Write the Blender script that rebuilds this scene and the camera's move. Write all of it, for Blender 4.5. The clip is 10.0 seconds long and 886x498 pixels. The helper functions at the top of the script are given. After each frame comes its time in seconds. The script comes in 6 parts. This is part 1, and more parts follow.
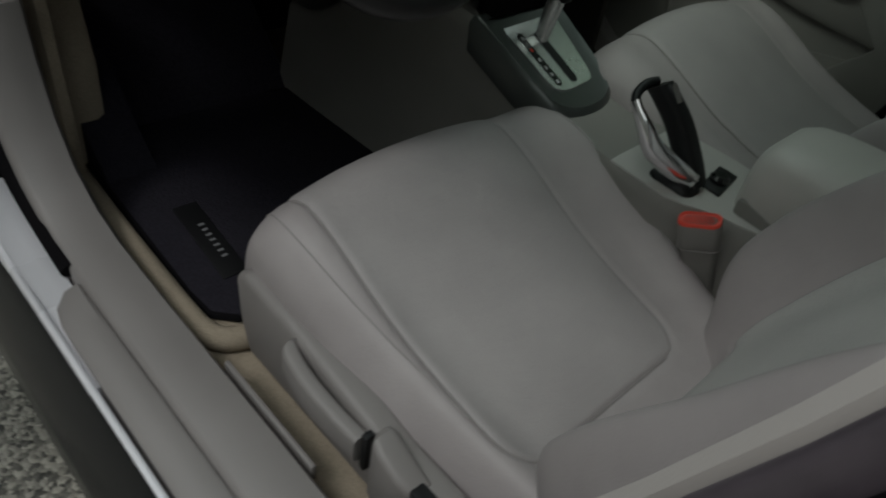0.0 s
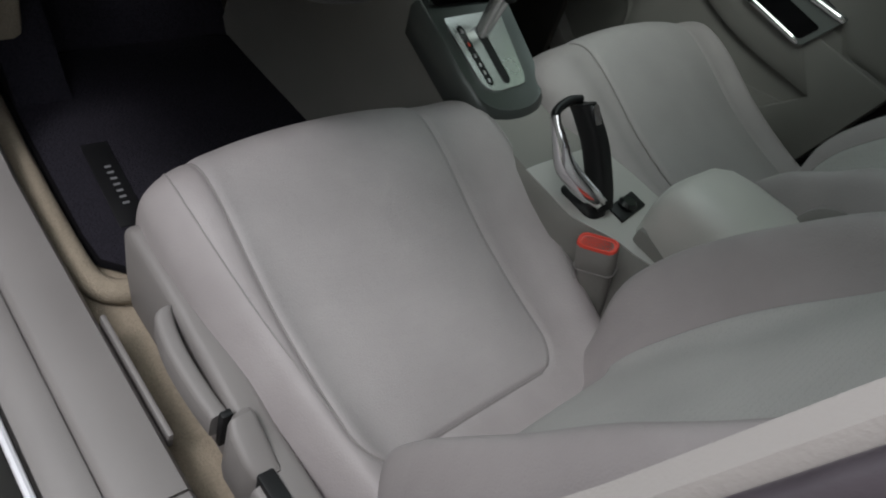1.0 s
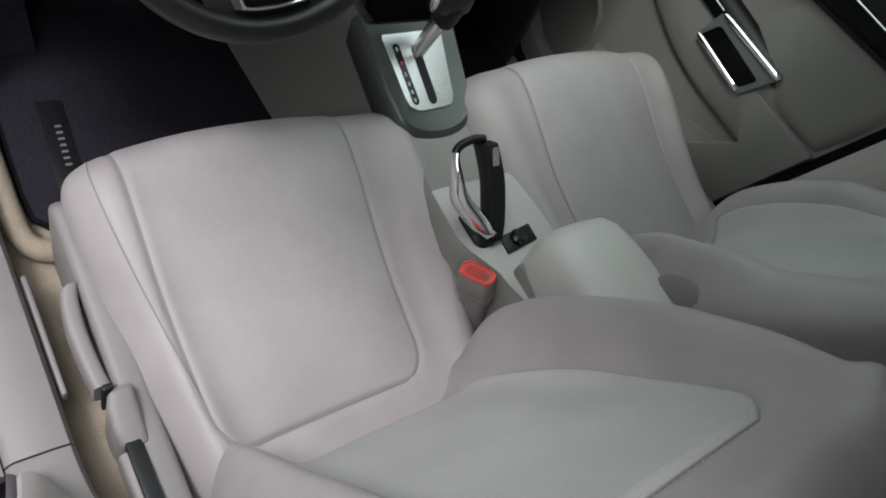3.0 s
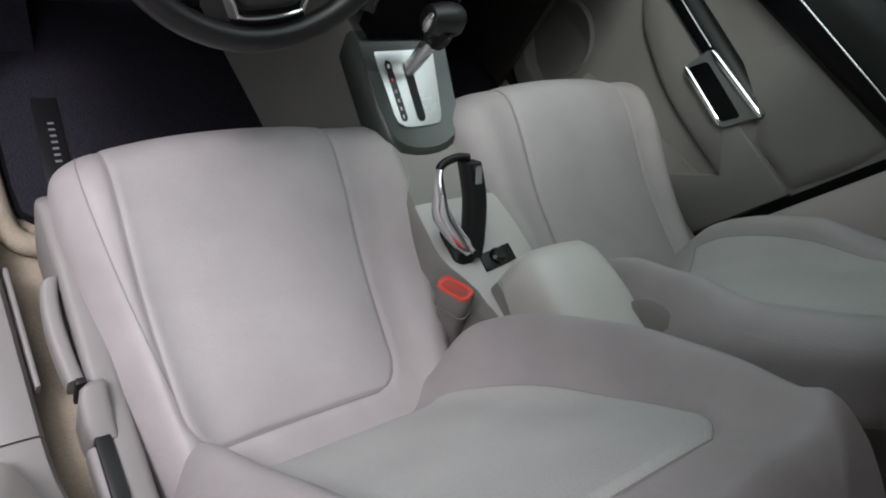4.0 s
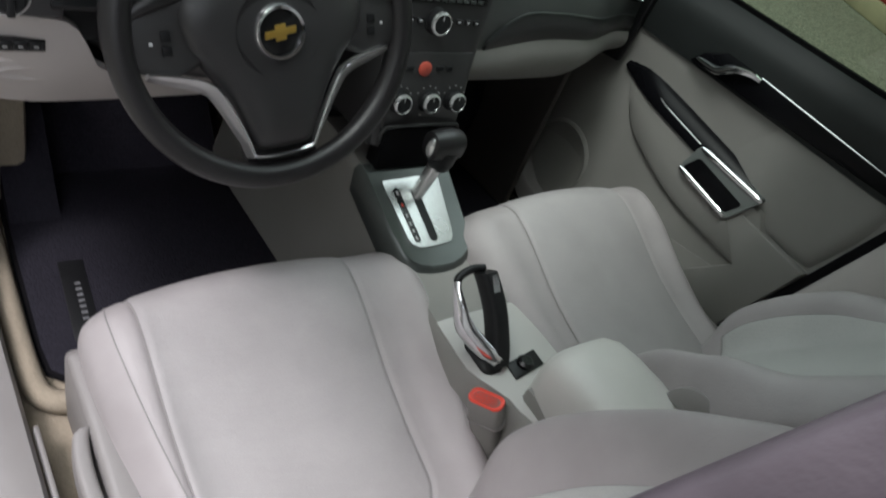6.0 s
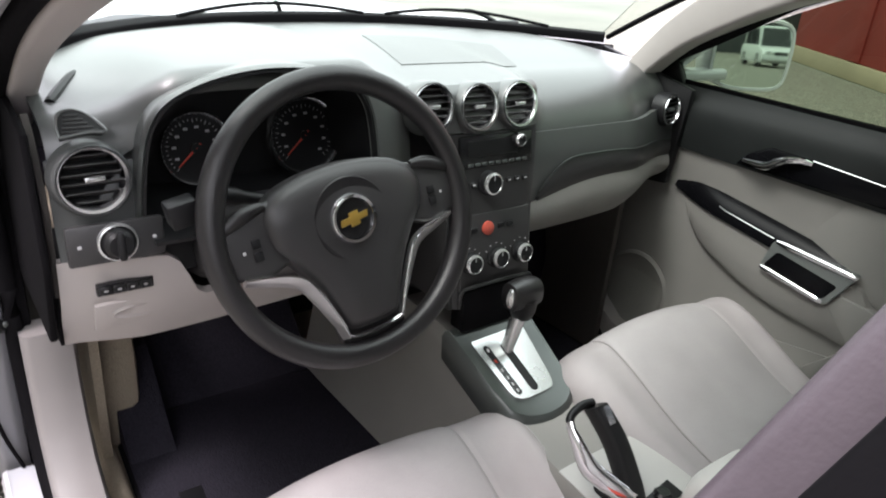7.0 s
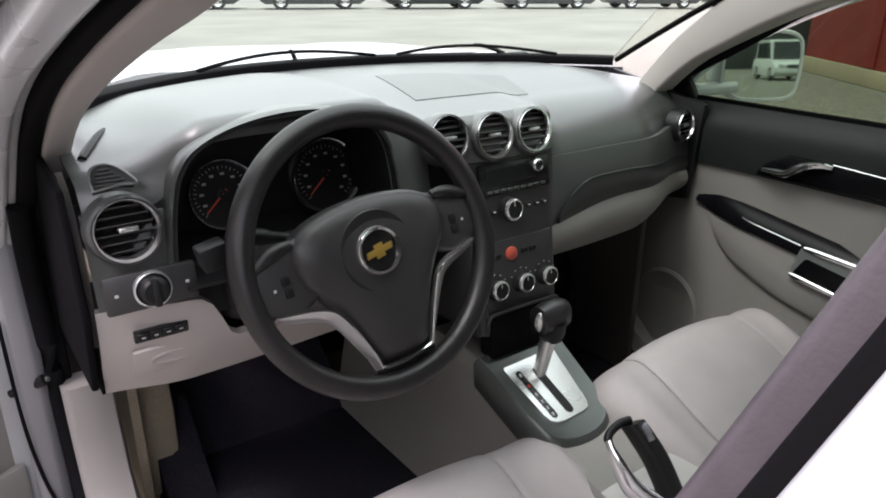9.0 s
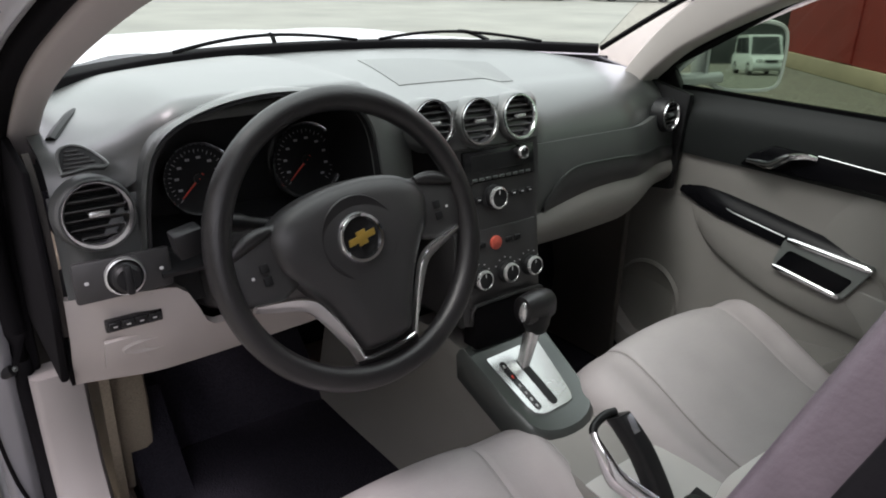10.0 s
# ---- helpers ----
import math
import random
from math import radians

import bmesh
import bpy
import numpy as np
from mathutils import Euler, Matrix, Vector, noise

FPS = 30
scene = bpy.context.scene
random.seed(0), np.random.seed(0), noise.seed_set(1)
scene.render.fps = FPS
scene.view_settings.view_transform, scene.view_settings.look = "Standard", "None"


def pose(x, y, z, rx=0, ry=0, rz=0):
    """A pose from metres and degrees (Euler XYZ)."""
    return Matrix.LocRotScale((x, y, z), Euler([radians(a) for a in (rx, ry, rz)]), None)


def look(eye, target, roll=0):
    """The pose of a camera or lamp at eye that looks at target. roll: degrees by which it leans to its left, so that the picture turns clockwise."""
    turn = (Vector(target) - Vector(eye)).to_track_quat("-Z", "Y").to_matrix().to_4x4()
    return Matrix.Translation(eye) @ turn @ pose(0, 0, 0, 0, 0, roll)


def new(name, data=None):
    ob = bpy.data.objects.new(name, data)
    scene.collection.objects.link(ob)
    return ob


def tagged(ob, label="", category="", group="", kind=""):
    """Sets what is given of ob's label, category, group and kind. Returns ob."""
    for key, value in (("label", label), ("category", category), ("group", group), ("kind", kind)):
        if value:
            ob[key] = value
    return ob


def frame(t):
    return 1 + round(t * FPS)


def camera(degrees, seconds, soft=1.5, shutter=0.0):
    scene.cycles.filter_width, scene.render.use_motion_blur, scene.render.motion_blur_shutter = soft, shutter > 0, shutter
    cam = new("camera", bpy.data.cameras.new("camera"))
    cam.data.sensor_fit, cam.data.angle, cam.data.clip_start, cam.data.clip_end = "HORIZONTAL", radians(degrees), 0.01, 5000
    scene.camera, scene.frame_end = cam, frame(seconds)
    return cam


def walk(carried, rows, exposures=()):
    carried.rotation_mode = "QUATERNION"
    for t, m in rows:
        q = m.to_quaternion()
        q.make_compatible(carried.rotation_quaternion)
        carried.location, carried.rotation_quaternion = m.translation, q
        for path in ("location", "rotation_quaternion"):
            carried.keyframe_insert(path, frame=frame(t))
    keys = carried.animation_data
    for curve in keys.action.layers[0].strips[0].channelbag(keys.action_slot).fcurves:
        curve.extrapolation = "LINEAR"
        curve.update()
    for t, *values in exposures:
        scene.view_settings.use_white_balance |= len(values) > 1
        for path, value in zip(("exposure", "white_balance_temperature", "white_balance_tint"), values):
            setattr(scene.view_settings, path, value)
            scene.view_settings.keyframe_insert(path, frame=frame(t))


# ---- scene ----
cam = camera(64.0, 10.0, soft=1.9, shutter=0.35)
PATH = [
    (0, (-0.966, -0.652, 1.279), (0.188, 0.335, -0.022), 10.3),
    (0.5, (-0.904, -0.658, 1.319), (0.326, 0.195, -0.008), 19.2),
    (1, (-0.892, -0.675, 1.326), (0.324, 0.162, -0.024), 22.9),
    (1.5, (-0.885, -0.705, 1.389), (0.279, 0.172, 0.019), 28.4),
    (2, (-0.826, -0.734, 1.476), (0.377, 0.062, 0.091), 30.0),
    (2.5, (-0.785, -0.718, 1.524), (0.357, -0.017, 0.039), 32.5),
    (4, (-0.782, -0.747, 1.561), (0.397, -0.002, 0.128), 35.9),
    (4.5, (-0.778, -0.761, 1.569), (0.41, 0.019, 0.162), 35.6),
    (5, (-0.782, -0.768, 1.566), (0.387, 0.063, 0.172), 34.1),
    (5.2, (-0.779, -0.774, 1.562), (0.398, 0.084, 0.191), 33.6),
    (6.3, (-0.825, -0.78, 1.527), (0.373, 0.405, 0.45), 18.4),
    (6.5, (-0.836, -0.787, 1.518), (0.3, 0.522, 0.521), 13.5),
    (7, (-0.844, -0.807, 1.51), (0.284, 0.629, 0.693), 5.2),
    (7.5, (-0.86, -0.795, 1.484), (0.235, 0.702, 0.735), 0.9),
    (8, (-0.864, -0.8, 1.492), (0.223, 0.716, 0.77), -0.1),
    (8.5, (-0.857, -0.822, 1.507), (0.247, 0.683, 0.787), 0.3),
    (9, (-0.855, -0.823, 1.503), (0.236, 0.688, 0.778), 0.4),
    (9.5, (-0.849, -0.811, 1.496), (0.272, 0.667, 0.746), 1.6),
    (10, (-0.846, -0.8, 1.488), (0.286, 0.67, 0.741), 1.4),
]
walk(cam, [(t, look(eye, target, roll)) for t, eye, target, roll in PATH],
     exposures=[(0, -1.7, 6350, 1), (0.6, -1.08, 6250, 5), (1.5, -0.75, 6300, 9), (2.0, -0.42, 6280, 9), (4.5, -0.2, 6250, 14), (6.3, 0.08, 6250, 10), (7.2, 0.70, 6500, 18), (8.2, 0.68, 6500, 19), (9.0, 0.26, 6500, 19), (10, 0.12, 6500, 19)])

# ---- daylight: pale overcast sky ----
world = bpy.data.worlds.new("sky")
scene.world = world
world.use_nodes = True
wn, wl = world.node_tree.nodes, world.node_tree.links
bg = wn["Background"]
sky = wn.new("ShaderNodeTexSky")
sky.sky_type = "NISHITA"
sky.sun_disc = False
SUN_EL, SUN_AZ = 58.0, 268.0
sky.sun_elevation, sky.sun_rotation = radians(SUN_EL), radians(SUN_AZ)
sky.air_density, sky.dust_density, sky.ozone_density = 1.0, 6.0, 0.6
haze = wn.new("ShaderNodeMix")
haze.data_type = "RGBA"
haze.inputs["Factor"].default_value = 0.8
haze.inputs["B"].default_value = (13.0, 13.5, 13.8, 1)
wl.new(sky.outputs[0], haze.inputs["A"])
# an overcast sky is about three times brighter overhead than at the horizon
where = wn.new("ShaderNodeTexCoord")
split = wn.new("ShaderNodeSeparateXYZ")
wl.new(where.outputs["Generated"], split.inputs[0])
grade = wn.new("ShaderNodeMapRange")
grade.inputs[1].default_value, grade.inputs[2].default_value = 0.0, 1.0
grade.inputs[3].default_value, grade.inputs[4].default_value = 0.8, 1.5
wl.new(split.outputs["Z"], grade.inputs[0])
wl.new(haze.outputs["Result"], bg.inputs["Color"])
gain = wn.new("ShaderNodeMath")
gain.operation = "MULTIPLY"
gain.inputs[1].default_value = 0.20
wl.new(grade.outputs[0], gain.inputs[0])
wl.new(gain.outputs[0], bg.inputs["Strength"])
sun_data = bpy.data.lights.new("sun", "SUN")
sun_data.energy, sun_data.angle, sun_data.color = 2.2, radians(14), (1, 0.955, 0.97)
sun = new("sun", sun_data)
az, el = radians(SUN_AZ), radians(SUN_EL)
sun.matrix_world = look((0, 0, 20), Vector((0, 0, 20)) - Vector((math.sin(az) * math.cos(el), math.cos(az) * math.cos(el), math.sin(el))))


# ---- materials ----
def material(name, color, rough=0.5, metal=0.0, grain=0.0, grain_scale=300.0, vary=0.1, vary_scale=6.0, spec=0.5, coat=0.0, stain=None, wrinkle=0.0, holes=0.0):
    """A surface with large-scale colour variation, fine bump and uneven gloss."""
    m = bpy.data.materials.new(name)
    m.use_nodes = True
    nt = m.node_tree
    b = nt.nodes["Principled BSDF"]
    b.inputs["Metallic"].default_value = metal
    b.inputs["Specular IOR Level"].default_value = spec
    b.inputs["Coat Weight"].default_value = coat
    b.inputs["Coat Roughness"].default_value = rough * 0.7
    tc = nt.nodes.new("ShaderNodeTexCoord")
    n1 = nt.nodes.new("ShaderNodeTexNoise")
    n1.inputs["Scale"].default_value, n1.inputs["Detail"].default_value = vary_scale, 6
    nt.links.new(tc.outputs["Object"], n1.inputs["Vector"])
    n2 = nt.nodes.new("ShaderNodeTexNoise")
    n2.inputs["Scale"].default_value, n2.inputs["Detail"].default_value = grain_scale, 3
    nt.links.new(tc.outputs["Object"], n2.inputs["Vector"])
    ramp = nt.nodes.new("ShaderNodeMapRange")
    ramp.inputs[1].default_value, ramp.inputs[2].default_value = 0.3, 0.7
    nt.links.new(n1.outputs[0], ramp.inputs[0])
    mix = nt.nodes.new("ShaderNodeMix")
    mix.data_type = "RGBA"
    lo = stain or tuple(c * (1 - vary) for c in color)
    mix.inputs["A"].default_value = (*lo, 1)
    mix.inputs["B"].default_value = (*[min(1, c * (1 + vary * 0.5)) for c in color], 1)
    nt.links.new(ramp.outputs[0], mix.inputs["Factor"])
    nt.links.new(mix.outputs["Result"], b.inputs["Base Color"])
    r = nt.nodes.new("ShaderNodeMapRange")
    r.inputs[3].default_value, r.inputs[4].default_value = max(0, rough * 0.88), min(1, rough * 1.12)
    nt.links.new(n1.outputs[0], r.inputs[0])
    nt.links.new(r.outputs[0], b.inputs["Roughness"])
    if grain:
        bump = nt.nodes.new("ShaderNodeBump")
        bump.inputs["Strength"].default_value, bump.inputs["Distance"].default_value = grain, 0.002
        nt.links.new(n2.outputs[0], bump.inputs["Height"])
        nt.links.new(bump.outputs[0], b.inputs["Normal"])
        if wrinkle:
            n3 = nt.nodes.new("ShaderNodeTexNoise")
            n3.inputs["Scale"].default_value, n3.inputs["Detail"].default_value, n3.inputs["Distortion"].default_value = 16, 3, 0.8
            nt.links.new(tc.outputs["Object"], n3.inputs["Vector"])
            soft_bump = nt.nodes.new("ShaderNodeBump")
            soft_bump.inputs["Strength"].default_value, soft_bump.inputs["Distance"].default_value = wrinkle, 0.012
            nt.links.new(n3.outputs[0], soft_bump.inputs["Height"])
            nt.links.new(soft_bump.outputs[0], bump.inputs["Normal"])
        if holes:
            v = nt.nodes.new("ShaderNodeTexVoronoi")
            v.inputs["Scale"].default_value, v.inputs["Randomness"].default_value = 230, 0.5
            nt.links.new(tc.outputs["Object"], v.inputs["Vector"])
            dot = nt.nodes.new("ShaderNodeMapRange")
            dot.inputs[1].default_value, dot.inputs[2].default_value = 0.20, 0.32
            dot.inputs[3].default_value, dot.inputs[4].default_value = 1.0 - holes, 1.0
            nt.links.new(v.outputs["Distance"], dot.inputs[0])
            mul = nt.nodes.new("ShaderNodeMix")
            mul.data_type, mul.blend_type = "RGBA", "MULTIPLY"
            mul.inputs["Factor"].default_value = 1.0
            nt.links.new(mix.outputs["Result"], mul.inputs["A"])
            nt.links.new(dot.outputs[0], mul.inputs["B"])
            nt.links.new(mul.outputs["Result"], b.inputs["Base Color"])
    return m


def cells(name, color, color2, scale, rough=0.8, depth=0.6, spread=0.5):
    """Grains of stone or tufts of carpet: coloured cells with relief."""
    m = material(name, color, rough, vary=0.15)
    nt = m.node_tree
    b = nt.nodes["Principled BSDF"]
    tc = nt.nodes["Texture Coordinate"]
    v = nt.nodes.new("ShaderNodeTexVoronoi")
    v.inputs["Scale"].default_value = scale
    nt.links.new(tc.outputs["Object"], v.inputs["Vector"])
    sep = nt.nodes.new("ShaderNodeSeparateColor")
    nt.links.new(v.outputs["Color"], sep.inputs[0])
    mix = nt.nodes.new("ShaderNodeMix")
    mix.data_type = "RGBA"
    mix.inputs["A"].default_value, mix.inputs["B"].default_value = (*color, 1), (*color2, 1)
    mr = nt.nodes.new("ShaderNodeMapRange")
    mr.inputs[4].default_value = spread
    nt.links.new(sep.outputs[0], mr.inputs[0])
    old = b.inputs["Base Color"].links[0].from_socket
    mul = nt.nodes.new("ShaderNodeMix")
    mul.data_type = "RGBA"
    nt.links.new(mr.outputs[0], mul.inputs["Factor"])
    nt.links.new(old, mul.inputs["A"])
    mul.inputs["B"].default_value = (*color2, 1)
    nt.links.new(mul.outputs["Result"], b.inputs["Base Color"])
    bump = nt.nodes.new("ShaderNodeBump")
    bump.inputs["Strength"].default_value, bump.inputs["Distance"].default_value = depth, 0.4 / scale
    bump.invert = True
    nt.links.new(v.outputs["Distance"], bump.inputs["Height"])
    nt.links.new(bump.outputs[0], b.inputs["Normal"])
    return m


def clear_glass(name, tint=(0.86, 0.89, 0.87), sheen=0.04):
    """Thin car glass: mostly clear, with a faint mirror sheen."""
    m = bpy.data.materials.new(name)
    m.use_nodes = True
    nt = m.node_tree
    nt.nodes.clear()
    out = nt.nodes.new("ShaderNodeOutputMaterial")
    tr = nt.nodes.new("ShaderNodeBsdfTransparent")
    tr.inputs["Color"].default_value = (*tint, 1)
    gl = nt.nodes.new("ShaderNodeBsdfGlossy")
    gl.inputs["Roughness"].default_value = 0.02
    mx = nt.nodes.new("ShaderNodeMixShader")
    mx.inputs[0].default_value = sheen
    nt.links.new(tr.outputs[0], mx.inputs[1])
    nt.links.new(gl.outputs[0], mx.inputs[2])
    nt.links.new(mx.outputs[0], out.inputs["Surface"])
    return m


LEATHER = material("seat_leather", (0.350, 0.320, 0.322), 0.52, grain=0.25, grain_scale=420, vary=0.10, vary_scale=9, stain=(0.315, 0.286, 0.288), wrinkle=0.13)
LEATHER_INSERT = material("perforated_leather", (0.350, 0.326, 0.327), 0.55, grain=0.35, grain_scale=600, vary=0.10, vary_scale=8, wrinkle=0.10, holes=0.045)
BACK_INSERT = material("perforated_backrest_leather", (0.43, 0.42, 0.41), 0.6, grain=0.45, grain_scale=650, vary=0.08, vary_scale=8, wrinkle=0.06, holes=0.13)
# darker leather tone that paints the shadow down in the seams
SEAM_SHADE = material("seam_shade", (0.26, 0.244, 0.242), 0.8)
STITCH = material("stitching", (0.30, 0.283, 0.28), 0.7)
STITCH_PALE = material("pale_thread", (0.62, 0.61, 0.58), 0.7)
# beige trim, darkened for the shade on door, console and glovebox
BEIGE_SHADED = material("shaded_beige_plastic", (0.222, 0.212, 0.200), 0.55, grain=0.22, grain_scale=700, vary=0.07, vary_scale=7)
# the same beige, dimmed for shade on the sill, kick panel and seat shields
BEIGE_DIMMED = material("dimmed_beige_plastic", (0.225, 0.208, 0.203), 0.5, grain=0.18, grain_scale=700, vary=0.05)
ARM_VINYL = material("pale_vinyl", (0.56, 0.54, 0.515), 0.36, grain=0.16, grain_scale=500, vary=0.06, vary_scale=9)
# the same beige, brightened for the light on knee panel and pillars
BEIGE_LIT = material("lit_beige_plastic", (0.42, 0.385, 0.37), 0.5, grain=0.18, grain_scale=700, vary=0.05)
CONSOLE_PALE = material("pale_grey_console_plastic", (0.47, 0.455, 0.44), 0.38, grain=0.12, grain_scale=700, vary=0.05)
DASH_TOP = material("charcoal_dash_pad", (0.042, 0.045, 0.044), 0.48, grain=0.2, grain_scale=520, vary=0.10, vary_scale=10, spec=1.0, coat=1.0)
LID_GREY = material("matt_charcoal_lid", (0.06, 0.064, 0.062), 0.55, grain=0.3, grain_scale=400, vary=0.08, spec=1.0, coat=0.8)
DARK = material("charcoal_soft_plastic", (0.062, 0.065, 0.065), 0.36, grain=0.12, grain_scale=520, vary=0.12, vary_scale=10, spec=0.5)
DOOR_DARK = material("charcoal_door_plastic", (0.016, 0.018, 0.018), 0.46, grain=0.12, grain_scale=520, vary=0.12, vary_scale=10, spec=0.3)
DARK_SATIN = material("charcoal_satin_plastic", (0.033, 0.032, 0.033), 0.36, grain=0.14, grain_scale=700, vary=0.1)
WHEEL_LEATHER = material("wheel_leather", (0.012, 0.011, 0.012), 0.36, grain=0.25, grain_scale=500, vary=0.15, spec=0.55)
BLACK = material("black_plastic", (0.010, 0.010, 0.011), 0.42, vary=0.2, spec=0.3)
BLACK_GLOSS = material("gloss_black", (0.008, 0.008, 0.009), 0.24, vary=0.2)
PIANO = material("piano_black_trim", (0.004, 0.004, 0.005), 0.26, vary=0.2, spec=0.12)
RUBBER = material("weatherstrip_rubber", (0.005, 0.0046, 0.0055), 0.8, spec=0.08, grain=0.08, grain_scale=900, vary=0.2)
RUBBER_GREY = material("satin_weatherstrip", (0.078, 0.063, 0.075), 0.38, grain=0.10, grain_scale=600, vary=0.22, vary_scale=45, spec=0.6)
CHROME = material("chrome", (0.82, 0.82, 0.84), 0.10, metal=1.0, vary=0.04)
BRIGHT_RING = material("soft_chrome", (0.93, 0.93, 0.95), 0.17, metal=1.0, vary=0.04)
SATIN_GREY = material("satin_grey_trim", (0.62, 0.61, 0.61), 0.30, metal=0.8, vary=0.06, grain=0.05)
SATIN = material("satin_silver", (0.70, 0.71, 0.71), 0.27, metal=0.85, vary=0.05, grain=0.05)
BEZEL = material("grey_metallic_plastic", (0.085, 0.093, 0.090), 0.30, metal=0.55, vary=0.06, grain=0.08, grain_scale=800)
PULL_GREY = material("grey_pull_surround", (0.20, 0.215, 0.21), 0.32, metal=0.4, vary=0.05)
SILVER_PAINT = material("silver_body_paint", (0.74, 0.73, 0.77), 0.28, metal=0.12, vary=0.05, coat=0.6)
# grey of the door flange; on the hinge pillar it is silver darkened for shade
FLANGE_GREY = material("flange_grey_and_shaded_silver", (0.30, 0.30, 0.31), 0.45, vary=0.08)
# body silver again, darkened for the shade inside the door opening
SHADED_SILVER = material("shaded_silver_jamb_paint", (0.24, 0.235, 0.25), 0.35, metal=0.15, vary=0.08)
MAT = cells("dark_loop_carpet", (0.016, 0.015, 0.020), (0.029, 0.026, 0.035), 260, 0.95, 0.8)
MAT.node_tree.nodes["Principled BSDF"].inputs["Specular IOR Level"].default_value = 0.08
CARPET = cells("tan_carpet", (0.27, 0.225, 0.17), (0.36, 0.30, 0.23), 320, 0.95, 0.7)
# taupe of the dash edge; its dark tone also paints the footwell lining's shade
TAUPE_EDGE_SHADE = material("taupe_edge_and_shaded_lining", (0.075, 0.066, 0.061), 0.6, grain=0.2, grain_scale=600, vary=0.1)
RED_PLASTIC = material("red_plastic", (0.75, 0.06, 0.035), 0.4, vary=0.1)
HAZARD_RED = material("dull_red_lens", (0.45, 0.075, 0.05), 0.45, vary=0.1)
RED_GLOW = material("red_lens", (0.72, 0.08, 0.055), 0.3, vary=0.1)
GOLD = material("gold_enamel", (0.55, 0.36, 0.08), 0.3, metal=0.7, vary=0.15)
GREY_MARK = material("light_grey_print", (0.55, 0.55, 0.56), 0.6)
DIAL_MARK = material("grey_dial_print", (0.42, 0.42, 0.44), 0.6)
DULL_MARK = material("dull_grey_stitching", (0.16, 0.16, 0.17), 0.8)
GLASS = clear_glass("car_glass", (0.70, 0.77, 0.71))
SIDE_GLASS = clear_glass("green_tinted_glass", (0.18, 0.24, 0.17))
# rear panes are out of view; the dark tint is added to darken the cabin
REAR_LIGHT_BLOCK = clear_glass("light_blocking_rear_glass", (0.10, 0.11, 0.11), 0.06)
MIRROR = material("mirror_silvering", (0.75, 0.78, 0.77), 0.02, metal=1.0, vary=0.01)
HEADLINER = material("grey_headliner_cloth", (0.42, 0.40, 0.38), 0.9, grain=0.3, grain_scale=500)
ASPHALT = cells("gravel_asphalt", (0.05, 0.048, 0.043), (0.46, 0.43, 0.37), 105, 0.85, 1.0, 0.85)
CONCRETE = material("pale_concrete", (0.22, 0.22, 0.195), 0.85, grain=0.4, grain_scale=60, vary=0.22, vary_scale=0.45)
RED_WALL = material("red_painted_wall", (0.30, 0.03, 0.025), 0.7, grain=0.3, grain_scale=40, vary=0.2, vary_scale=1.2)
TAN_WALL = material("tan_render_plinth", (0.42, 0.34, 0.24), 0.85, grain=0.4, grain_scale=40, vary=0.2, vary_scale=1.5)
TYRE = material("tyre_rubber", (0.02, 0.02, 0.021), 0.8, grain=0.3, grain_scale=80)
CAR_DARK = material("dark_grey_car_paint", (0.05, 0.055, 0.06), 0.3, vary=0.1, coat=0.4)
CAR_WHITE = material("white_van_paint", (0.74, 0.76, 0.77), 0.35, vary=0.04)
WINDOW_DARK = material("dark_window_glass", (0.02, 0.024, 0.026), 0.08, vary=0.05)


# ---- mesh helpers ----
def link(name, bm, mat, parent=None, label="", smooth=True, sharp=40):
    me = bpy.data.meshes.new(name)
    bmesh.ops.recalc_face_normals(bm, faces=bm.faces)
    bm.to_mesh(me)
    bm.free()
    me.materials.append(mat)
    if smooth:
        me.shade_smooth()
        me.set_sharp_from_angle(angle=radians(sharp))
    ob = new(name, me)
    if parent:
        ob.parent = parent
        ob.matrix_parent_inverse = parent.matrix_world.inverted()
    if label:
        ob["label"] = label
    return ob


def part(name, bm, mat, parent, label="", smooth=True, sharp=40):
    return link(name, bm, mat, parent, label, smooth, sharp)


def thing(name, at, label, category, group="", kind=""):
    ob = new(name)
    ob.empty_display_size = 0.05
    ob.matrix_world = pose(*at)
    bpy.context.view_layer.update()
    return tagged(ob, label, category, group, kind)


def place(bm, m):
    bmesh.ops.transform(bm, matrix=m, verts=bm.verts)
    return bm


def box(x0, x1, y0, y1, z0, z1, bevel=0.004, seg=2):
    bm = bmesh.new()
    bmesh.ops.create_cube(bm, size=1)
    place(bm, Matrix.LocRotScale(((x0 + x1) / 2, (y0 + y1) / 2, (z0 + z1) / 2), None, (x1 - x0, y1 - y0, z1 - z0)))
    if bevel:
        bmesh.ops.bevel(bm, geom=bm.edges[:], offset=bevel, segments=seg, profile=0.5, affect="EDGES")
    return bm


def mesh(verts, faces):
    bm = bmesh.new()
    vs = [bm.verts.new(v) for v in verts]
    for f in faces:
        bm.faces.new([vs[i] for i in f])
    return bm


def sheet(f, nu, nv, thick=0.0):
    """A grid f(u, v), u and v from 0 to 1; with thickness it becomes a closed shell."""
    pts = [[Vector(f(i / nu, j / nv)) for i in range(nu + 1)] for j in range(nv + 1)]
    verts = [p for row in pts for p in row]
    w = nu + 1
    faces = [(j * w + i, j * w + i + 1, (j + 1) * w + i + 1, (j + 1) * w + i) for j in range(nv) for i in range(nu)]
    bm = mesh(verts, faces)
    if thick:
        bmesh.ops.recalc_face_normals(bm, faces=bm.faces)
        bmesh.ops.solidify(bm, geom=bm.faces[:], thickness=thick)
    return bm


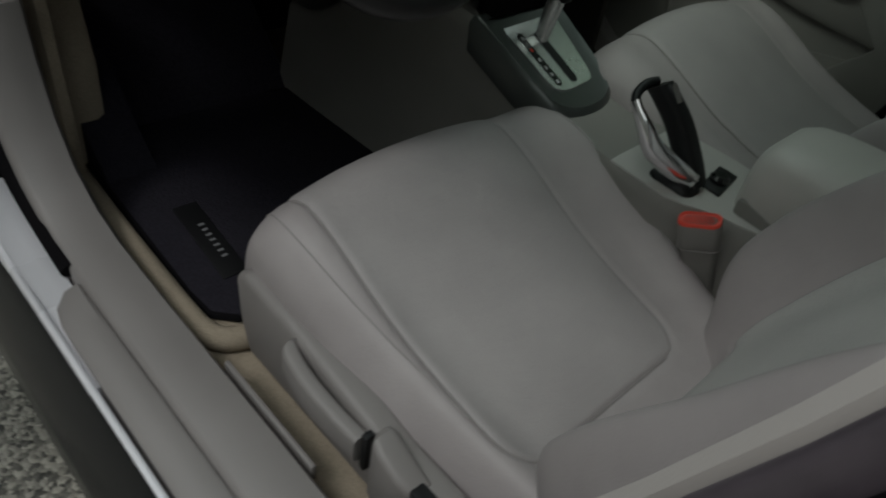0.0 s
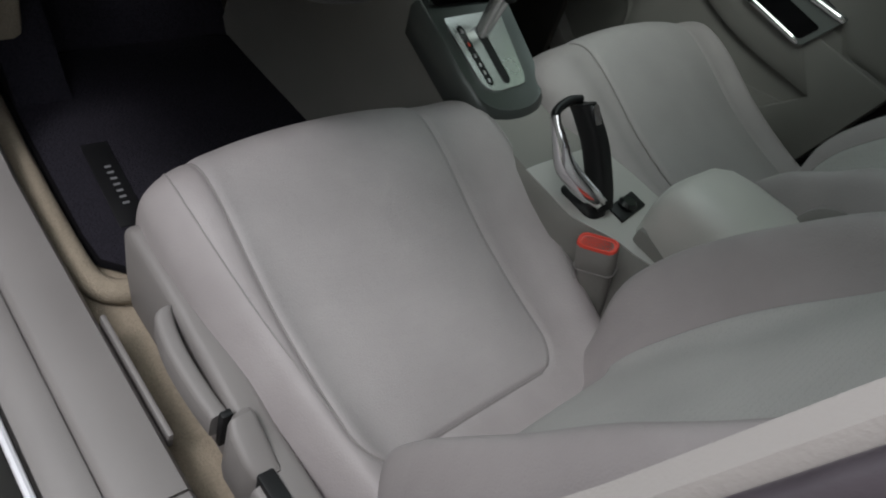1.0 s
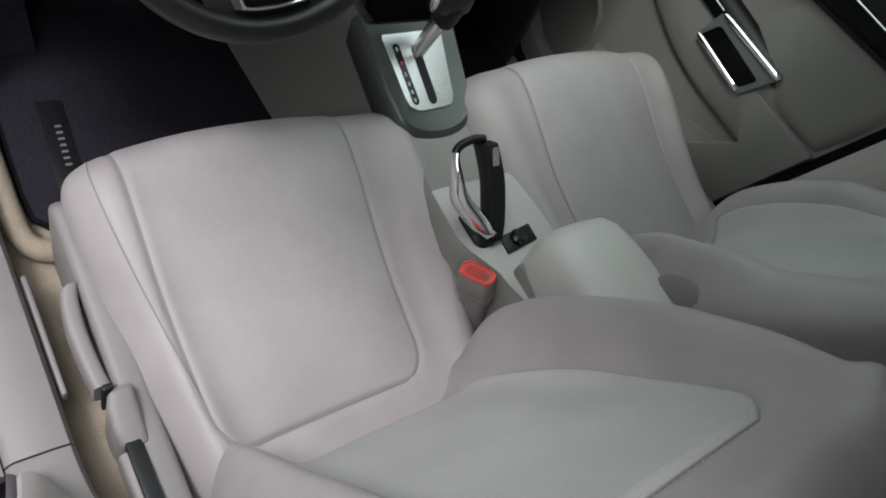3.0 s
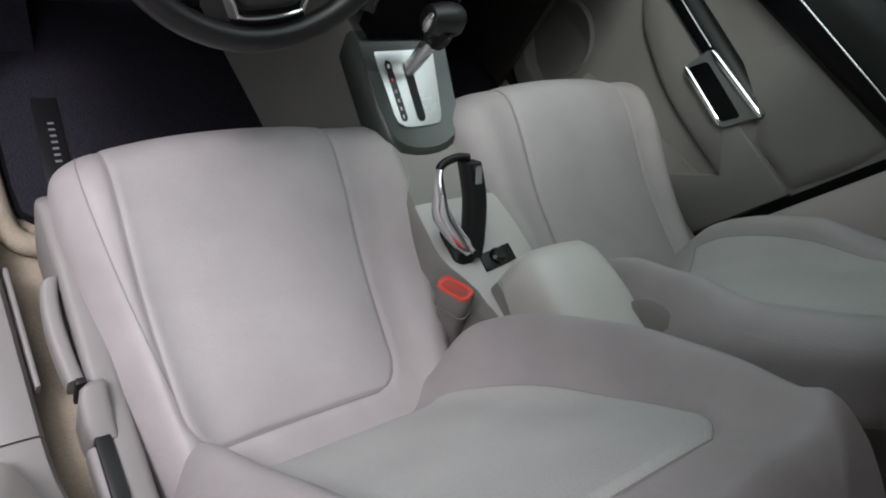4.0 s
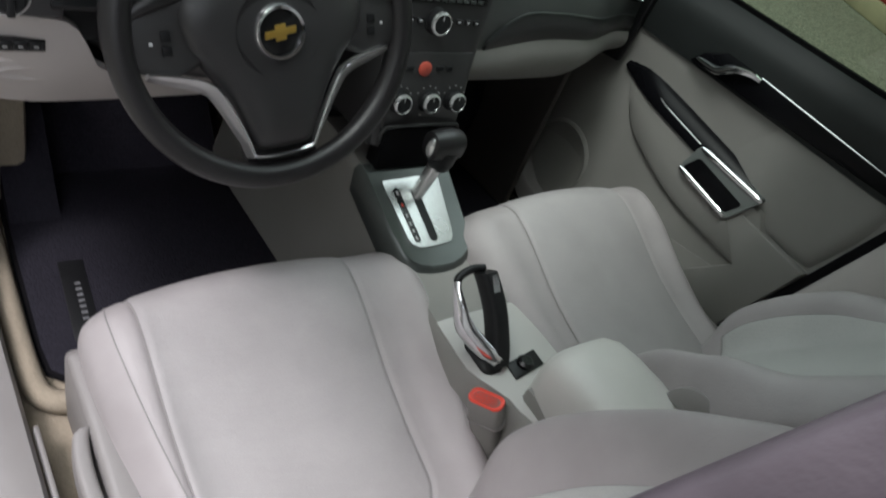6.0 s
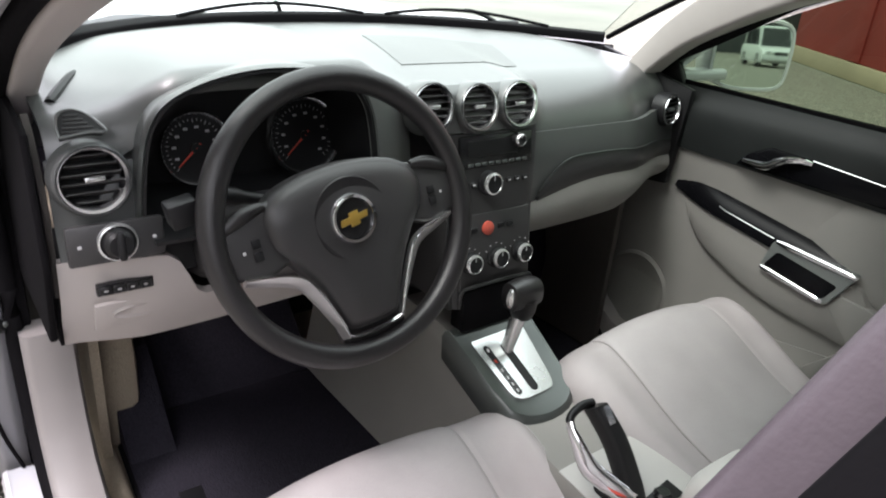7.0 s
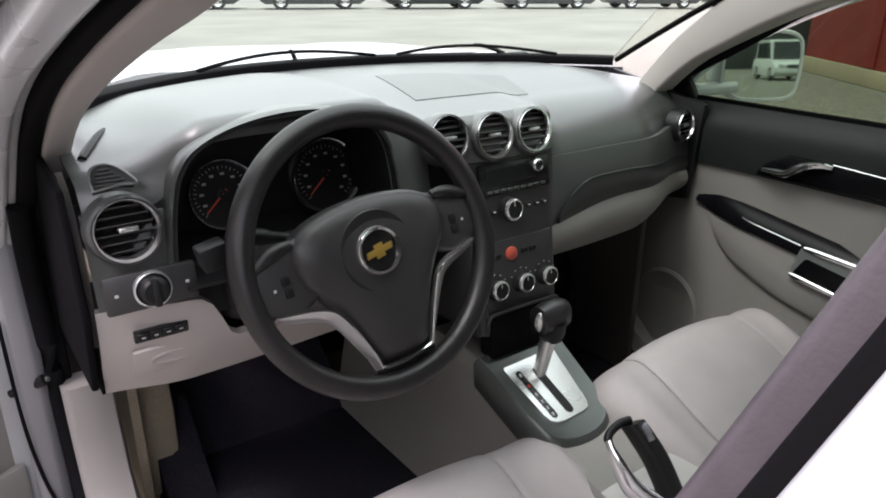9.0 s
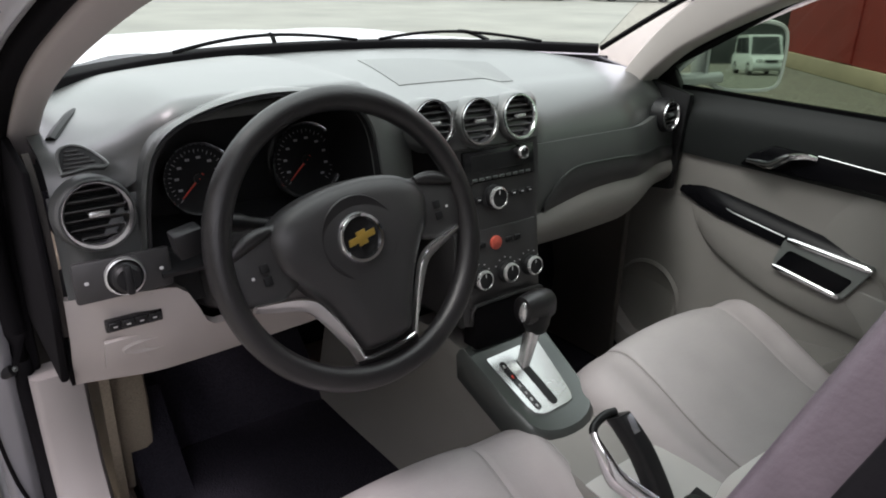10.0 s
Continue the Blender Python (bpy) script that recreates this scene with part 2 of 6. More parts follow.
def loft(loops, closed=True, caps=True):
    """Skin through loops of equal length."""
    n = len(loops[0])
    verts = [p for lp in loops for p in lp]
    faces = []
    for k in range(len(loops) - 1):
        for i in range(n if closed else n - 1):
            a, b = k * n + i, k * n + (i + 1) % n
            faces.append((a, b, b + n, a + n))
    if caps:
        faces += [tuple(range(n)), tuple(range((len(loops) - 1) * n, len(loops) * n))]
    return mesh(verts, faces)


def prism(poly, axis, a, b, bevel=0.0, seg=2):
    """A 2D outline pushed along an axis from a to b. The outline's pair are the other two axes in order."""
    def put(p, h):
        return {"x": (h, p[0], p[1]), "y": (p[0], h, p[1]), "z": (p[0], p[1], h)}[axis]
    bm = loft([[put(p, a) for p in poly], [put(p, b) for p in poly]])
    if bevel:
        bmesh.ops.recalc_face_normals(bm, faces=bm.faces)
        bmesh.ops.bevel(bm, geom=bm.edges[:], offset=bevel, segments=seg, profile=0.5, affect="EDGES", clamp_overlap=True)
    return bm


def smooth_path(pts, n):
    """Catmull-Rom through the points."""
    P = [Vector(p) for p in pts]
    P = [2 * P[0] - P[1]] + P + [2 * P[-1] - P[-2]]
    out = []
    segs = len(P) - 3
    for k in range(n + 1):
        s = min(k / n * segs, segs - 1e-6)
        i, t = int(s), s - int(s)
        a, b, c, d = P[i:i + 4]
        out.append(0.5 * (2 * b + (c - a) * t + (2 * a - 5 * b + 4 * c - d) * t * t + (3 * b - a - 3 * c + d) * t ** 3))
    return out


def tube(path, radius, seg=10, ring=False, flat=1.0, up=(0, 0, 1)):
    """A round bar along a path; radius may vary along it. flat squeezes it along the side direction."""
    P = [Vector(p) for p in path]
    n = len(P)
    loops = []
    for i, p in enumerate(P):
        d = (P[(i + 1) % n] - P[i - 1]) if ring else (P[min(i + 1, n - 1)] - P[max(i - 1, 0)])
        d.normalize()
        s = d.cross(Vector(up))
        if s.length < 1e-4:
            s = d.cross(Vector((1, 0, 0)))
        s.normalize()
        u = s.cross(d)
        r = radius[i] if isinstance(radius, (list, tuple)) else radius
        loops.append([p + (s * flat * math.cos(a) + u * math.sin(a)) * r for a in [2 * math.pi * k / seg for k in range(seg)]])
    if ring:
        loops.append(loops[0])
        bm = loft(loops, caps=False)
        bmesh.ops.remove_doubles(bm, verts=bm.verts, dist=1e-6)
        return bm
    return loft(loops)


def lathe(profile, seg=32, m=Matrix()):
    """Turn (radius, height) pairs round z, then place by m."""
    loops = [[m @ Vector((r * math.cos(2 * math.pi * k / seg), r * math.sin(2 * math.pi * k / seg), h)) for k in range(seg)] for r, h in profile]
    bm = loft(loops, caps=False)
    bmesh.ops.remove_doubles(bm, verts=bm.verts, dist=1e-6)
    return bm


def join(*bms):
    out = bmesh.new()
    for b in bms:
        tmp = bpy.data.meshes.new("tmp")
        b.to_mesh(tmp)
        b.free()
        out.from_mesh(tmp)
        bpy.data.meshes.remove(tmp)
    return out


def face_to(at, normal, up=(0, 0, 1)):
    """A pose whose z axis is the normal and whose y axis is as near to up as it can be."""
    z = Vector(normal).normalized()
    x = Vector(up).cross(z).normalized()
    y = z.cross(x)
    m = Matrix((x, y, z)).transposed().to_4x4()
    return Matrix.Translation(at) @ m


def lerp(a, b, t):
    return a + (b - a) * t


def table(xs, ys, x):
    """Smooth interpolation in a small table."""
    if x <= xs[0]:
        return ys[0]
    for i in range(len(xs) - 1):
        if x <= xs[i + 1]:
            t = (x - xs[i]) / (xs[i + 1] - xs[i])
            t = t * t * (3 - 2 * t)
            return lerp(ys[i], ys[i + 1], t)
    return ys[-1]


def curve(xs, ys, x):
    """A smooth curve through a small table, with no flat spots."""
    x = min(max(x, xs[0]), xs[-1])
    n = len(xs)
    i = max(k for k in range(n - 1) if xs[k] <= x)
    d = [(ys[k + 1] - ys[k]) / (xs[k + 1] - xs[k]) for k in range(n - 1)]
    slope = lambda k: d[0] if k == 0 else (d[-1] if k == n - 1 else (d[k - 1] + d[k]) / 2)
    h = xs[i + 1] - xs[i]
    t = (x - xs[i]) / h
    return ys[i] * (1 + 2 * t) * (1 - t) ** 2 + slope(i) * h * t * (1 - t) ** 2 + ys[i + 1] * t * t * (3 - 2 * t) + slope(i + 1) * h * t * t * (t - 1)


# ================= outdoors =================
tagged(link("ground", sheet(lambda u, v: (lerp(-300, 300, u), lerp(-300, 300, v), 0), 8, 8), ASPHALT), "rough grey gravelly asphalt ground of a car lot", "ground", kind="structure")
tagged(link("pavement", prism([(-40, 3.5), (3, 3.5), (62, 47), (62, 70), (-40, 70)], "z", 0.004, 0.02), CONCRETE), "pale worn concrete forecourt ahead of the car", "pavement", kind="structure")


def red_wall():
    w = thing("wall_red", (10.6, 4.7, 0), "red painted wall above a tan rendered plinth", "wall", kind="structure")
    m = pose(11.3, 5.67, 0, 0, 0, 55.5)
    part("wall_panel", place(box(-9, 0.0, -0.3, -0.04, 0.25, 5.0, 0.02), m), RED_WALL, w)
    part("plinth", place(box(-9, 0.0, -0.3, 0.0, 0.0, 0.25, 0.02), m), TAN_WALL, w)
    part("doorway", place(box(0.0, 1.6, -0.5, -0.2, 0.0, 5.0, 0.02), m), BLACK, w, "dark open doorway")
    for k in range(2):
        part("pilaster", place(box(-2.0 - k * 4.0, -1.7 - k * 4.0, -0.045, -0.015, 0.27, 4.98, 0.005), m), RED_WALL, w)


red_wall()


def wheel_parts(car, x, y, r, side):
    m = face_to((x, y, r), (side, 0, 0))
    t = part("wheel", lathe([(r * 0.62, -0.1), (r * 0.95, -0.1), (r, -0.07), (r, 0.07), (r * 0.95, 0.1), (r * 0.62, 0.1)], 28, m @ Matrix.Translation((0, 0, -0.1))), TYRE, car)
    part("rim", lathe([(r * 0.64, 0.0), (r * 0.6, -0.015), (r * 0.2, -0.04), (0.001, -0.035)], 24, m), SATIN, t)
    for k in range(5):
        a = 2 * math.pi * k / 5
        part("spoke", place(box(-0.025, 0.025, r * 0.08, r * 0.6, -0.03, 0.002, 0.006), m @ Matrix.Rotation(a, 4, "Z")), SATIN, t)


def parked_car(at, turn, paint, label, van=False):
    """A car seen far off: shaped body, glasshouse, four wheels, lamps, bumpers."""
    c = thing("parked_car", (0, 0, 0), label, "car", "row of parked cars")
    L, W = 4.4, 0.87
    h = 1.95 if van else 1.52
    prof = [(-L / 2, 0.35), (-L / 2 - 0.02, 0.6), (-L / 2 + 0.05, 0.95), (-L / 2 + 0.25, 1.0), (L / 2 - 1.15, 1.0), (L / 2 - 0.2, 0.82), (L / 2, 0.62), (L / 2, 0.35), (L / 2 - 0.2, 0.22), (-L / 2 + 0.2, 0.22)]
    loops = []
    for x, k in ((-W, 0.92), (-W * 0.97, 1.0), (W * 0.97, 1.0), (W, 0.92)):
        loops.append([(x, y * (0.5 + 0.5 * k), 0.6 + (z - 0.6) * k) for y, z in prof])
    body = part("body", loft(loops), paint, c)
    g = [(-L / 2 + 0.15, 1.0), (-L / 2 + 0.45, h - 0.08), (-L / 2 + 0.8, h), (0.35, h), (0.65, h - 0.07), (L / 2 - 1.1, 1.0)]
    part("cabin", loft([[(x, y, z) for y, z in g] for x in (-W * 0.9, W * 0.9)]), paint, c)
    for sx in (-1, 1):
        for y0, y1 in ((-1.75, -0.75), (-0.68, 0.25), (0.32, 0.95)):
            part("window", prism([(y0, 1.04), (y1, 1.04), (y1 - (0.3 if y1 > 0.5 else 0), h - 0.14), (y0 + (0.15 if y0 < -1 else 0), h - 0.14)], "x", sx * W * 0.9, sx * (W * 0.9 + 0.012)), WINDOW_DARK, body)
        for y in (-1.35, 1.35):
            wheel_parts(c, sx * W * 1.01, y, 0.33, sx)
        part("headlight", box(sx * 0.5 - 0.2, sx * 0.5 + 0.2, L / 2 - 0.08, L / 2 + 0.012, 0.62, 0.78, 0.02), SATIN, body)
    part("windscreen", mesh([(-0.7, 1.12, 1.03), (0.7, 1.12, 1.03), (0.62, 0.7, h - 0.1), (-0.62, 0.7, h - 0.1), (-0.7, 1.09, 1.0), (0.7, 1.09, 1.0), (0.62, 0.66, h - 0.1), (-0.62, 0.66, h - 0.1)],
                           [(0, 1, 2, 3), (4, 5, 6, 7), (0, 1, 5, 4), (2, 3, 7, 6), (1, 2, 6, 5), (0, 3, 7, 4)]), WINDOW_DARK, body)
    part("bumper", box(-0.8, 0.8, L / 2 - 0.05, L / 2 + 0.05, 0.36, 0.56, 0.03), BLACK if not van else paint, c)
    part("grille", box(-0.28, 0.28, L / 2 - 0.03, L / 2 + 0.02, 0.6, 0.76, 0.01), BLACK, c)
    c.matrix_world = pose(*at, 0, 0, turn)
    return c


for k in range(7):
    parked_car((4.0 + k * 4.8, 33.5 - k * 2.2, 0.02), -112, CAR_DARK if k % 3 else WINDOW_DARK, "dark grey car parked side-on across the forecourt")
parked_car((6.8, -38.0, 0.0), -6, CAR_WHITE, "white van parked behind, seen in the door mirror", van=True)

# added out of view: blocks low sky light from the driver's side
tagged(link("sky_block_west", box(-7.0, -6.6, -30, 14, 0.0, 6.0, 0.02), CONCRETE), "unseen plain grey wall added to hold low sky light off the car", "wall", kind="structure")
tagged(link("backdrop", box(-35, 60, -66, -65, 0.0, 9.0, 0.02), CAR_DARK), "dark building front far behind the car", "building", kind="structure")

# ================= the car's shell =================
# Heights: floor 0.42, sill 0.50, belt 1.19, dash top 1.29, roof 1.70.
shell = thing("car_shell", (0, 0, 0), "silver station-wagon body shell with its pillars, roof and sills", "car body", kind="structure")
tagged(link("floor", join(box(-0.70, 0.70, -2.2, 0.62, 0.36, 0.415, 0.01),
                          box(-0.70, 0.70, 0.61, 0.96, 0.36, 0.414, 0.01)), CARPET), "tan carpeted footwell floor", "floor", kind="structure")


def arc(pts, n=24):
    return smooth_path(pts, n)


# door sill, driver's side and its twin
def mirror_x(p, s):
    return (p[0] * -s, p[1], p[2])


def sill(s):
    # inner tread: flat, then swept up into the kick panel
    path = [(-0.334, 0.0, 0.0), (-0.333, 0.0, 0.0), (0.10, 0.0, 0.0), (0.24, 0.0, 0.004), (0.32, 0.0, 0.02), (0.385, 0.0, 0.06), (0.425, 0.0, 0.13), (0.445, 0.0, 0.22), (0.452, 0.0, 0.31)]
    prof = [(-0.680, -0.06), (-0.683, -0.016), (-0.690, -0.003), (-0.712, 0.0), (-0.757, 0.001), (-0.765, -0.004), (-0.770, -0.012), (-0.770, -0.06)]
    loops = []
    for k, (y, _, dz) in enumerate(path):
        a = min(1, dz / 0.12)
        loops.append([mirror_x((x, y - z * a * 1.0, 0.492 + dz + z * (1 - a)), s) for x, z in prof])
    part("sill_trim", loft(loops), BEIGE_DIMMED, shell, "pale beige plastic door sill trim")
    # outer scuff strip with a rounded front end
    loops = []
    for y, k in ((-0.345, 1.0), (0.10, 1.0), (0.15, 0.97), (0.18, 0.85), (0.20, 0.55)):
        loops.append([mirror_x((-0.771 + (x + 0.771) * k, y, z), s) for x, z in ((-0.771, 0.44), (-0.7715, 0.484), (-0.777, 0.487), (-0.812, 0.480), (-0.821, 0.472), (-0.823, 0.44))])
    part("scuff_strip", loft(loops), BEIGE_DIMMED, shell, "pale beige outer scuff strip")
    foot = [(-0.3365, 0.0, 0.0), (-0.338, 0.0015, 0.0), (-0.37, 0.004, 0.002), (-0.41, 0.02, 0.006), (-0.46, 0.07, 0.014), (-0.52, 0.16, 0.024), (-0.58, 0.28, 0.034)]
    part("pillar_foot", loft([[mirror_x((x + dx * 0.3, y + min(0, z) * min(1, dz * 8) * 0.4, 0.4905 + dz + z), s) for x, z in prof] for y, dz, dx in foot]), BEIGE_DIMMED, shell, "pale beige lower centre pillar trim")
    part("sill_rear", prism([(s * a, b) for a, b in ((0.775, 0.44), (0.777, 0.466), (0.80, 0.470), (0.828, 0.466), (0.836, 0.44))], "y", -0.9, -0.347, 0.004), SILVER_PAINT, shell, "silver painted sill behind the scuff strip")
    body = [(-0.775, 0.462), (-0.80, 0.470), (-0.824, 0.470), (-0.829, 0.473), (-0.836, 0.468), (-0.840, 0.45), (-0.82, 0.44), (-0.775, 0.44)]
    loops = [[mirror_x((x, y, z + dz), s) for x, z in body] for y, dz in ((0.02, -0.006), (0.2, -0.004), (0.34, 0.006), (0.42, 0.026), (0.47, 0.05))]
    part("sill_body", loft(loops), SILVER_PAINT, shell, "silver painted sill and pillar foot")
    low = [(-0.838, 0.462), (-0.862, 0.43), (-0.885, 0.38), (-0.887, 0.31), (-0.86, 0.24), (-0.75, 0.24), (-0.75, 0.40), (-0.822, 0.43)]
    part("sill_edge", loft([[mirror_x((x, y, z), s) for x, z in low] for y in (-0.85, 0.0, 0.44)]), BLACK_GLOSS, shell, "dark glossy outer sill")
    part("sill_lip", tube([mirror_x((-0.832, y, 0.470), s) for y in (-0.6, -0.2, 0.2, 0.34)], 0.0055, 8), SILVER_PAINT, shell, "bright silver sill edge")


sill(-1)
sill(1)


# ---- pillars ----
def frames_along(path, out):
    """Points with a tangent, an outboard side and a normal, for bars of any section."""
    res = []
    P = [Vector(p) for p in path]
    for i, p in enumerate(P):
        d = (P[min(i + 1, len(P) - 1)] - P[max(i - 1, 0)]).normalized()
        s = (Vector(out) - d * Vector(out).dot(d)).normalized()
        n = s.cross(d) if out[0] < 0 else d.cross(s)
        res.append((p, s, n.normalized()))
    return res


def bar(path, section, out, taper=None):
    """taper: how far the section's second axis is stretched along the path, from 0 to 1."""
    fr = frames_along(path, out)
    k = len(fr) - 1
    return loft([[p + s * a + n * b * (taper(i / k) if taper else 1) for a, b in section] for i, (p, s, n) in enumerate(fr)])


def rounded(a0, a1, b0, b1, r=0.01, k=3):
    pts = []
    for ca, cb, st in ((a1 - r, b1 - r, 0), (a0 + r, b1 - r, 90), (a0 + r, b0 + r, 180), (a1 - r, b0 + r, 270)):
        for i in range(k + 1):
            t = radians(st + 90 * i / k)
            pts.append((ca + r * math.cos(t), cb + r * math.sin(t)))
    return pts


A_LINE = arc([(-0.722, 0.50, 1.06), (-0.708, 0.42, 1.168), (-0.694, 0.29, 1.295), (-0.673, 0.16, 1.372), (-0.640, 0.02, 1.436), (-0.614, -0.11, 1.482), (-0.588, -0.33, 1.56), (-0.575, -0.52, 1.63)], 28)
GROW = lambda t: 0.35 + 0.75 * min(1, t * 2.2)
WIDEN = lambda t: min(1, max(0, (t - 0.30) / 0.38))


def pillar_bar(path, out, a0, a1, b0, b1, r, first=0):
    """A bar whose edges a0 and a1, pairs for its foot and its head, spread as it rises."""
    fr, loops = frames_along(path, out), []
    for i, (p, sd, n) in enumerate(fr[first:], first):
        t = i / (len(fr) - 1)
        w = WIDEN(t)
        loops.append([p + sd * a + n * b * GROW(t) for a, b in rounded(lerp(*a0, w), lerp(*a1, w), b0, b1, r)])
    return loft(loops)


for s in (-1, 1):
    ap = [(x * -s, y, z) for x, y, z in A_LINE]
    part("pillar_trim", pillar_bar(ap, (s, 0, 0), (0.0, 0.0) if s < 0 else (-0.034, -0.030), (0.040, 0.066), -0.012, 0.075, 0.010, 5 if s < 0 else 2), BEIGE_LIT, shell, "beige plastic windscreen pillar trim")
    part("weatherstrip", pillar_bar(ap, (s, 0, 0), (0.040, 0.0665), (0.068, 0.087), -0.010, 0.05, 0.010), RUBBER, shell, "black rubber door weatherstrip")
    part("pillar_flange", pillar_bar(ap, (s, 0, 0), (0.0685, 0.0875), (0.080, 0.099), 0.004, 0.06, 0.004), FLANGE_GREY, shell, "grey painted door flange")
    part("pillar_skin", pillar_bar(ap, (s, 0, 0), (0.0805, 0.0995), (0.125, 0.150), -0.010, 0.10, 0.014), SILVER_PAINT, shell, "silver painted windscreen pillar")
    part("pillar_recess", pillar_bar(ap, (s, 0, 0), (0.1255, 0.1505), (0.165, 0.195), 0.02, 0.10, 0.008), RUBBER_GREY, shell, "dark mauve channel along the pillar")

# hinge pillar below the windscreen pillar
for s in (-1, 1):
    hp = [(s * 0.835, 0.66, 0.44), (s * 0.835, 0.66, 0.60), (s * 0.838, 0.66, 0.9), (s * 0.83, 0.64, 1.10), (s * 0.82, 0.60, 1.16)]
    # same silver as the body; its shade is put into the grey
    part("hinge_pillar", bar(arc(hp, 10), rounded(-0.02, 0.04, -0.10, 0.08, 0.018), (s, 0, 0)), FLANGE_GREY, shell, "silver door hinge pillar, greyed in colour for shade")
    wp = arc([(s * 0.766, 0.24, 0.478), (s * 0.766, 0.33, 0.495), (s * 0.768, 0.41, 0.535), (s * 0.770, 0.465, 0.62), (s * 0.772, 0.49, 0.76), (s * 0.774, 0.49, 0.92), (s * 0.776, 0.47, 1.06), (s * 0.776, 0.42, 1.16)], 22)
    part("weatherstrip", tube(wp, 0.014, 10, flat=1.25), RUBBER, shell, "black rubber door weatherstrip")
    part("pillar_lining", box(min(s * 0.745, s * 0.785), max(s * 0.745, s * 0.785), 0.495, 0.62, 0.46, 1.20, 0.008), RUBBER, shell)
    part("door_jamb", prism([(s * 0.7855, 0.496), (s * 0.800, 0.486), (s * 0.828, 0.484), (s * 0.838, 0.496), (s * 0.838, 0.62), (s * 0.7855, 0.62)], "z", 0.47, 1.20, 0.004), SHADED_SILVER, shell, "silver painted door jamb, darkened in colour for shade")
    part("jamb_seal", tube(smooth_path([(s * 0.838, 0.484, 0.95), (s * 0.838, 0.482, 0.80), (s * 0.834, 0.478, 0.70), (s * 0.822, 0.474, 0.60), (s * 0.800, 0.466, 0.52)], 16), 0.0035, 6), RUBBER, shell, "thin black seal on the jamb")
    part("toe_board", prism([(0.60, 0.40), (0.62, 0.416), (0.88, 0.66), (0.92, 1.0), (0.95, 1.0), (0.95, 0.40)], "x", min(s * 0.12, s * 0.66), max(s * 0.12, s * 0.66)), MAT, shell, "dark carpeted toe board")
    # the passenger's lining and arch take dark colours for the footwell's shade
    part("side_carpet", box(min(s * 0.640, s * 0.66), max(s * 0.640, s * 0.66), 0.50 if s < 0 else 0.33, 0.95, 0.40, 0.92 if s < 0 else 1.14, 0.004), CARPET if s < 0 else TAUPE_EDGE_SHADE, shell, "lining on the footwell side")
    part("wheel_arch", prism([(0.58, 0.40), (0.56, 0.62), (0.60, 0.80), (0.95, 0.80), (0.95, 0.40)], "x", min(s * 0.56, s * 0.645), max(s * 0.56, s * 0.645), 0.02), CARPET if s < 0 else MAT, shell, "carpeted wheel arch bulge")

# centre door pillar: leans back as it rises
def b_line(z):
    return Vector((curve([0.46, 0.9, 1.15, 1.24, 1.32, 1.40, 1.48, 1.62], [-0.765, -0.80, -0.795, -0.769, -0.742, -0.714, -0.688, -0.632], z), curve([0.46, 0.60, 0.80, 0.957, 1.1, 1.24, 1.32, 1.40, 1.48, 1.62], [-0.335, -0.43, -0.53, -0.60, -0.654, -0.703, -0.730, -0.755, -0.780, -0.828], z), z))


for s in (-1, 1):
    zs = [0.46, 0.52, 0.58, 0.65, 0.72, 0.8, 0.88, 0.96, 1.05, 1.12, 1.18, 1.24, 1.3, 1.36, 1.42, 1.48, 1.54, 1.62]
    shift = 0.0 if s < 0 else 0.125
    inset = 0.0 if s < 0 else 0.045
    def pil(sec, zz=zs, recede=False):
        loops = []
        for z in zz:
            c = b_line(z)
            y = c.y if s < 0 else -0.345 - 0.31 * (z - 0.5)
            back = (table([1.28, 1.36], [0.008, -0.03], z) if s < 0 else -0.012) if recede else 0.0
            loops.append([Vector(((c.x + inset + a) * -s, y + b + back, z)) for a, b in sec])
        return loft(loops)
    part("pillar_trim", pil([(0.010, 0.004), (0.016, 0.009), (0.030, 0.004), (0.040, -0.010), (0.070, -0.07), (0.075, -0.20), (0.010, -0.20)], zs[1:], True), BEIGE_LIT, shell, "pale beige centre pillar trim")
    part("weatherstrip", pil(rounded(-0.004, 0.008, -0.012, 0.009, 0.0055) if s < 0 else rounded(-0.03, 0.014, -0.010, 0.020, 0.004)), RUBBER_GREY if s < 0 else RUBBER, shell, "satin dark mauve-grey door weatherstrip")
    part("gap", pil(rounded(-0.030, -0.002, -0.06, -0.008, 0.003)), RUBBER, shell)
    part("pillar_skin", pil(rounded(-0.085, -0.020, -0.17, -0.0212, 0.008)), SILVER_PAINT, shell, "silver painted centre door pillar")
    # rear side below and above the rear window
    x = s * 0.80
    part("rear_side", prism([(-0.66 + shift, 0.40), (-2.3, 0.40), (-2.3, 1.19), (-0.88 + shift, 1.19)], "x", x - 0.03, x + 0.03), BEIGE_SHADED if s > 0 else SILVER_PAINT, shell)
    part("roof_rail", bar(arc([(s * 0.60, -0.42, 1.625), (s * 0.61, -0.9, 1.66), (s * 0.61, -1.6, 1.65), (s * 0.60, -2.3, 1.58)], 10), rounded(-0.03, 0.05, -0.03, 0.05, 0.02), (s, 0, 0)), SILVER_PAINT, shell)
    rg = link("rear_glass", prism([(-0.86, 1.19), (-2.25, 1.19), (-2.25, 1.60), (-0.98, 1.63)], "x", s * 0.735, s * 0.738), REAR_LIGHT_BLOCK, shell)
    part("rear_pillar", prism([(-1.75, 1.19), (-2.3, 1.19), (-2.3, 1.62), (-1.85, 1.64)], "x", s * 0.70, s * 0.74), BEIGE_SHADED, shell)
part("tailgate", box(-0.8, 0.8, -2.36, -2.3, 0.40, 1.25, 0.01), BEIGE_SHADED, shell)
